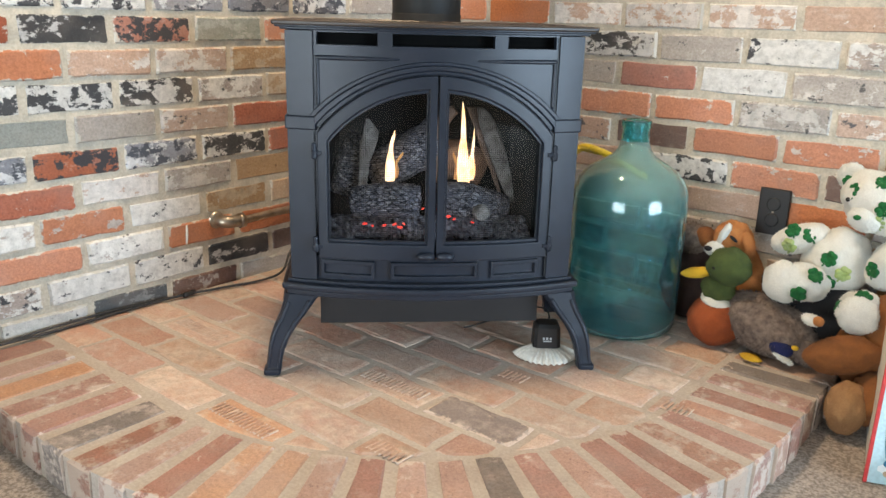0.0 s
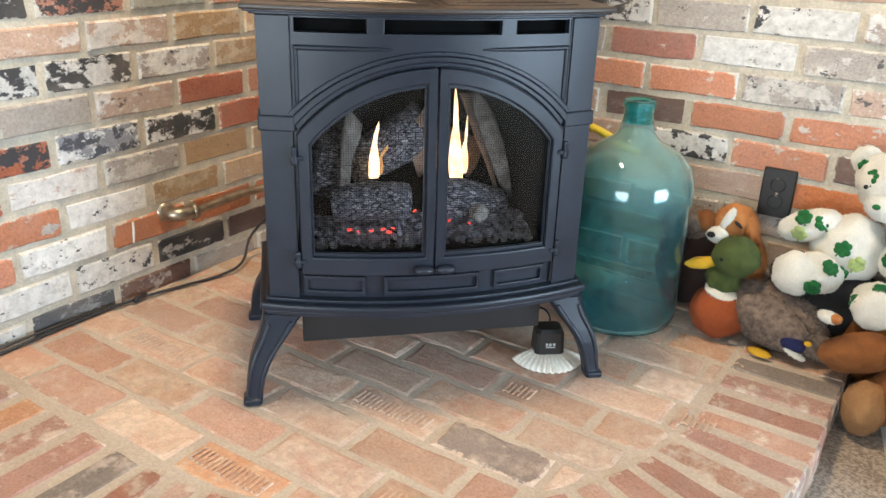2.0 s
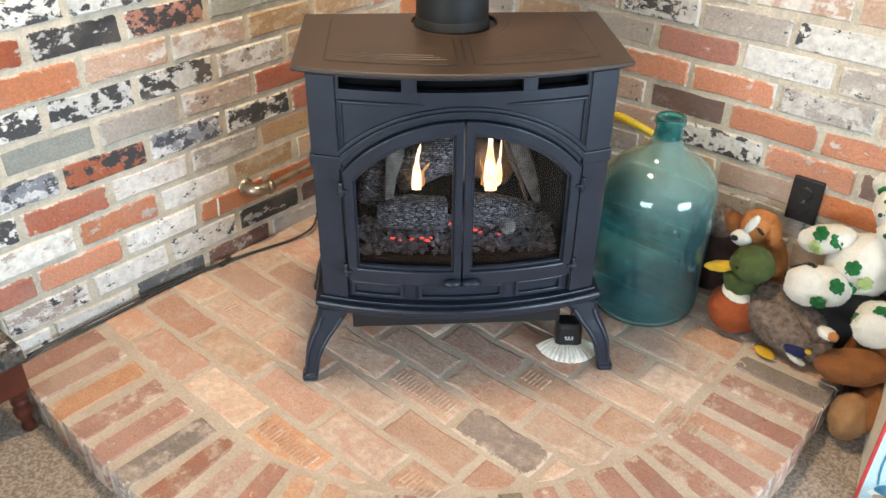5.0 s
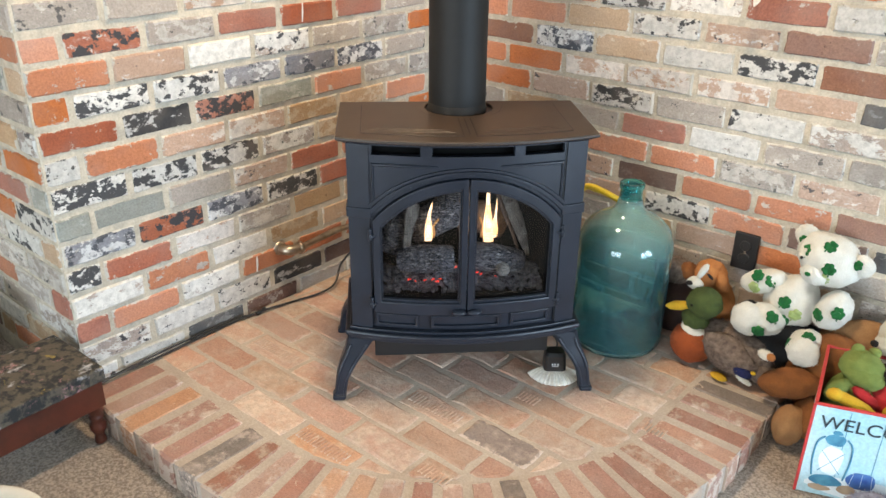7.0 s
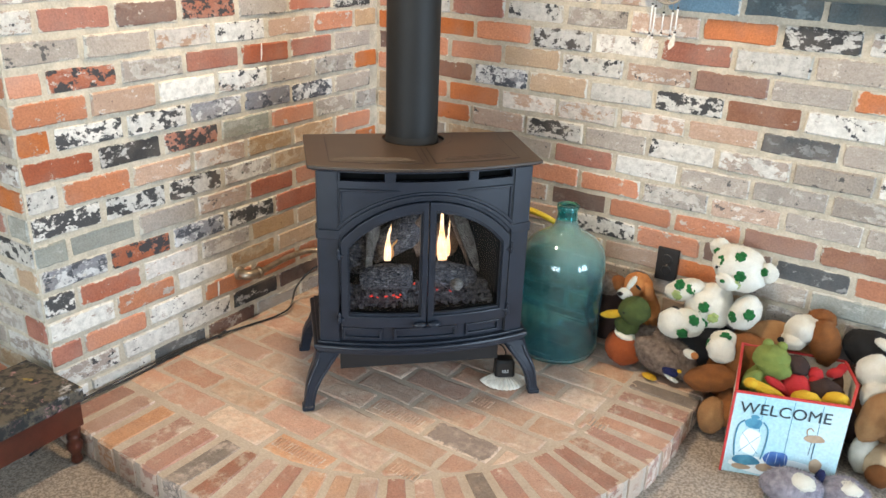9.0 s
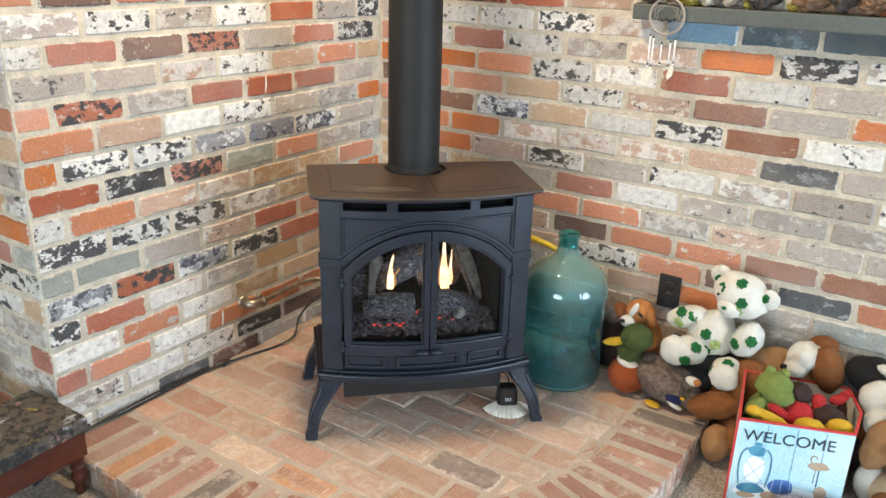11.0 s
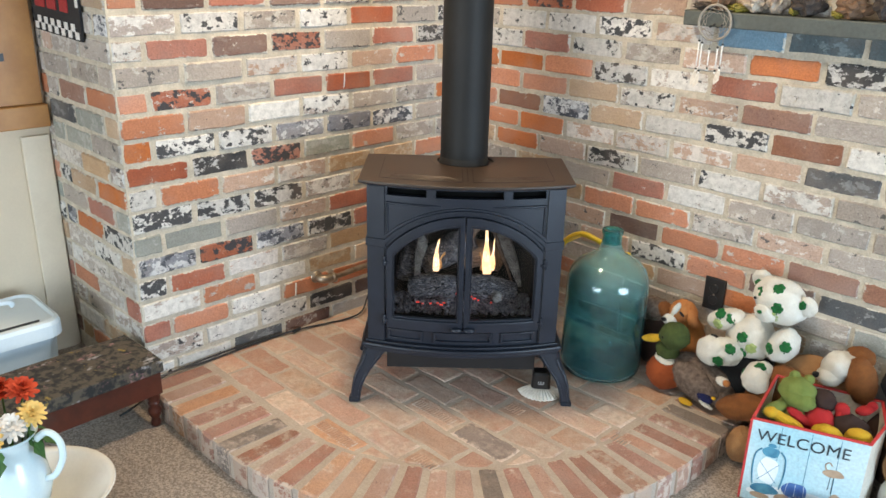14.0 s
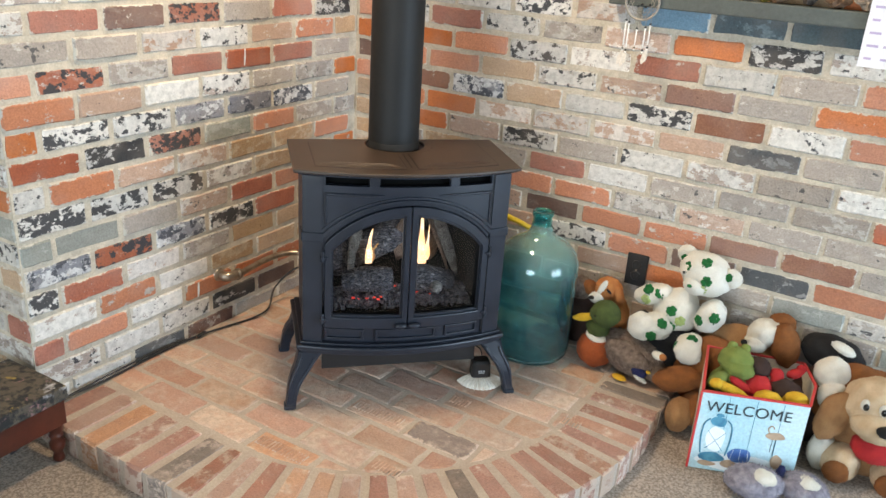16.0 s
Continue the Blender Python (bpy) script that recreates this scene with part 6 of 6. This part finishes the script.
CLOTH = {"r": surface("cloth_red", (0.36, 0.03, 0.03), (0.3, 0.025, 0.025), 30, 0.9), "k": surface("cloth_black", (0.02, 0.02, 0.022), (0.015, 0.015, 0.016), 30, 0.9), "w": surface("cloth_white", (0.75, 0.73, 0.7), (0.68, 0.66, 0.62), 30, 0.9)}
quilt = empty("quilted_hanging", pose(-2.3, CY - 0.012, 1.155, 0, 2, 0), "red and black quilted hanging with a checked border", "wall hanging")
QW, QH, CK = 0.37, 0.6, 0.0265
part("backing", box(0, 0.001, 0, QW, 0.008, QH), CLOTH["k"], quilt)
for k in range(13):
    for row in (0, 1):
        if (k + row) % 2 == 0:
            part("check", box(0.01 + k * CK, -0.001, 0.004 + row * CK * 0.8, 0.01 + (k + 1) * CK, 0.0012, 0.004 + (row + 1) * CK * 0.8), CLOTH["w"], quilt)
for k in range(14):
    if k % 2:
        part("check", box(QW - CK * 0.8, -0.001, 0.07 + k * CK, QW - 0.004, 0.0012, 0.07 + (k + 1) * CK), CLOTH["w"], quilt)
for x0, x1 in ((0.03, 0.11), (0.13, 0.2), (0.23, 0.29)):
    part("red_field", box(x0, -0.002, 0.075, x1, 0.0012, 0.55), CLOTH["r"], quilt)

# ---- stone shelf on the right wall, with what stands on it ----
STONE = surface("slate_green_stone", (0.1, 0.115, 0.105), (0.075, 0.085, 0.08), 9, 0.7, 0, 0.5, 0.003, 110)
SHELF_Y, SHELF_Z = 1.895, 1.267
bm = box(-0.772, SHELF_Y, 1.222, 1.6, WY + 0.006, SHELF_Z)
shelf = tagged(mesh_ob("stone_shelf", bm, STONE, bevel=0.004), "dark slate mantel shelf let into the brick wall", "shelf")
ROCK = [surface("rock_dark", (0.07, 0.05, 0.04), (0.035, 0.03, 0.028), 30, 0.8, 0, 0.7, 0.003), surface("rock_white", (0.5, 0.44, 0.36), (0.22, 0.16, 0.12), 30, 0.6, 0, 0.7, 0.003), surface("rock_brown", (0.2, 0.11, 0.06), (0.12, 0.07, 0.04), 30, 0.7, 0, 0.7, 0.003), surface("rock_olive", (0.26, 0.22, 0.03), (0.12, 0.11, 0.025), 30, 0.6, 0, 0.5, 0.003)]
rnd = random.Random(21)
for x, w, h, k in ((-0.72, 0.035, 0.012, 0), (-0.665, 0.03, 0.03, 2), (-0.61, 0.03, 0.012, 3), (-0.56, 0.035, 0.03, 1), (-0.5, 0.03, 0.04, 1), (-0.45, 0.012, 0.012, 3), (-0.41, 0.04, 0.03, 0), (-0.33, 0.015, 0.012, 3), (-0.29, 0.04, 0.028, 2), (-0.21, 0.032, 0.045, 0), (-0.14, 0.03, 0.025, 2), (-0.06, 0.035, 0.03, 1), (0.03, 0.04, 0.03, 0)):
    y = 1.925
    bm = blob(0, 0, 0, w, min(w, 0.028), h, (0, 0, rnd.uniform(0, 40)), 0.6, fine=3, freq=2.6)
    low = min(v.co.z for v in bm.verts)
    rock = tagged(mesh_ob("mineral_rock", bm, ROCK[k]), ("dark rough", "whitish crystalline", "reddish brown", "olive green")[k] + " mineral rock on the slate shelf", "rock", "rocks on the shelf")
    rock.location = (x, y, SHELF_Z - low - 0.002)

# ---- dreamcatcher ----
HOOP = surface("grey_suede", (0.36, 0.32, 0.27), (0.28, 0.25, 0.21), 60, 0.9, 0, 0.4, 0.001, 300)
BONE = surface("white_bead", (0.8, 0.78, 0.74), (0.7, 0.68, 0.64), 30, 0.4, 0, 0)
DX, DY, DZ, DR = -0.662, 1.885, 1.236, 0.051
catcher = empty("dreamcatcher", pose(DX, DY, DZ), "small grey dreamcatcher with white tubes and feathers", "dreamcatcher")
ring = [(DR * math.cos(a), 0, DR * math.sin(a)) for a in (2 * math.pi * i / 28 for i in range(29))]
part("hoop", tube(ring, 0.0036, 8, steps=2), HOOP, catcher, smooth=True)
bm = bmesh.new()
prev = [Vector(ring[int(28 * k / 8)]) for k in range(8)]
for level in range(4):
    nxt = [(prev[k] + prev[(k + 1) % 8]) / 2 * (0.93 if level else 0.9) for k in range(8)]
    for k in range(8):
        for a in (prev[k], prev[(k + 1) % 8]):
            tube([a, nxt[k]], 0.0008, 5, bm, 1)
    prev = nxt
part("web", bm, HOOP, catcher, "knotted thread web")
for k in range(4):
    part("web_bead", blob(-0.012 + 0.012 * k, -0.001, -0.012 + 0.006 * (k % 2), 0.0045, 0.004, 0.004, fine=2), OUTLET, catcher)
part("hanger", tube([(0, 0, DR), (0.003, 0.002, DR + 0.03), (0.0, 0.006, DR + 0.075)], 0.0015, 6), HOOP, catcher)
for x, z0, z1, feather in ((-0.042, -0.045, -0.15, True), (-0.032, -0.05, -0.155, True), (-0.006, -0.066, -0.145, False), (0.02, -0.06, -0.15, False), (0.034, -0.05, -0.14, True)):
    part("cord", tube([(x, 0, -math.sqrt(max(DR ** 2 - x ** 2, 0))), (x, 0, z0), (x, 0, z1)], 0.0008, 5), HOOP, catcher)
    part("bone_tube", revolve([(0.0, z1 + 0.02), (0.0022, z1 + 0.02), (0.0022, z0 - 0.015), (0, z0 - 0.015)], 10, m=pose(x, 0, 0)), BONE, catcher, smooth=True)
    for z in (z0 - 0.01, z1 + 0.012):
        part("bead", blob(x, 0, z, 0.0038, 0.0038, 0.003, fine=2), OUTLET, catcher)
        part("bead", blob(x, 0, z - 0.006, 0.0036, 0.0036, 0.003, fine=2), BONE, catcher)
    if feather:
        part("feather", loft([(x, 0, z1 + 0.008, 0.003, 0.002), (x - 0.003, 0, z1 - 0.008, 0.014, 0.002), (x - 0.006, 0, z1 - 0.024, 0.018, 0.002), (x - 0.011, 0, z1 - 0.038, 0.004, 0.0015)]), SHELL, catcher, "small pale feather")

# ---- calendar sheet hung from the shelf ----
SHEET = surface("calendar_paper", (0.8, 0.78, 0.8), (0.75, 0.73, 0.76), 5, 0.7, 0, 0)
VIOLET = surface("violet_print", (0.45, 0.36, 0.55), (0.5, 0.42, 0.6), 30, 0.7, 0, 0)
cal = empty("calendar", pose(-0.055, SHELF_Y - 0.006, 1.13, 3, 0, 0), "white calendar sheet with faint violet print", "calendar")
part("sheet", box(0, 0, 0, 0.22, 0.0015, 0.3), SHEET, cal)
for r in range(8):
    for c in range(5):
        part("print_mark", box(0.012 + c * 0.04, -0.0008, 0.02 + r * 0.033, 0.012 + c * 0.04 + (0.028 if (r + c) % 3 else 0.018), 0.0, 0.026 + r * 0.033), VIOLET, cal)

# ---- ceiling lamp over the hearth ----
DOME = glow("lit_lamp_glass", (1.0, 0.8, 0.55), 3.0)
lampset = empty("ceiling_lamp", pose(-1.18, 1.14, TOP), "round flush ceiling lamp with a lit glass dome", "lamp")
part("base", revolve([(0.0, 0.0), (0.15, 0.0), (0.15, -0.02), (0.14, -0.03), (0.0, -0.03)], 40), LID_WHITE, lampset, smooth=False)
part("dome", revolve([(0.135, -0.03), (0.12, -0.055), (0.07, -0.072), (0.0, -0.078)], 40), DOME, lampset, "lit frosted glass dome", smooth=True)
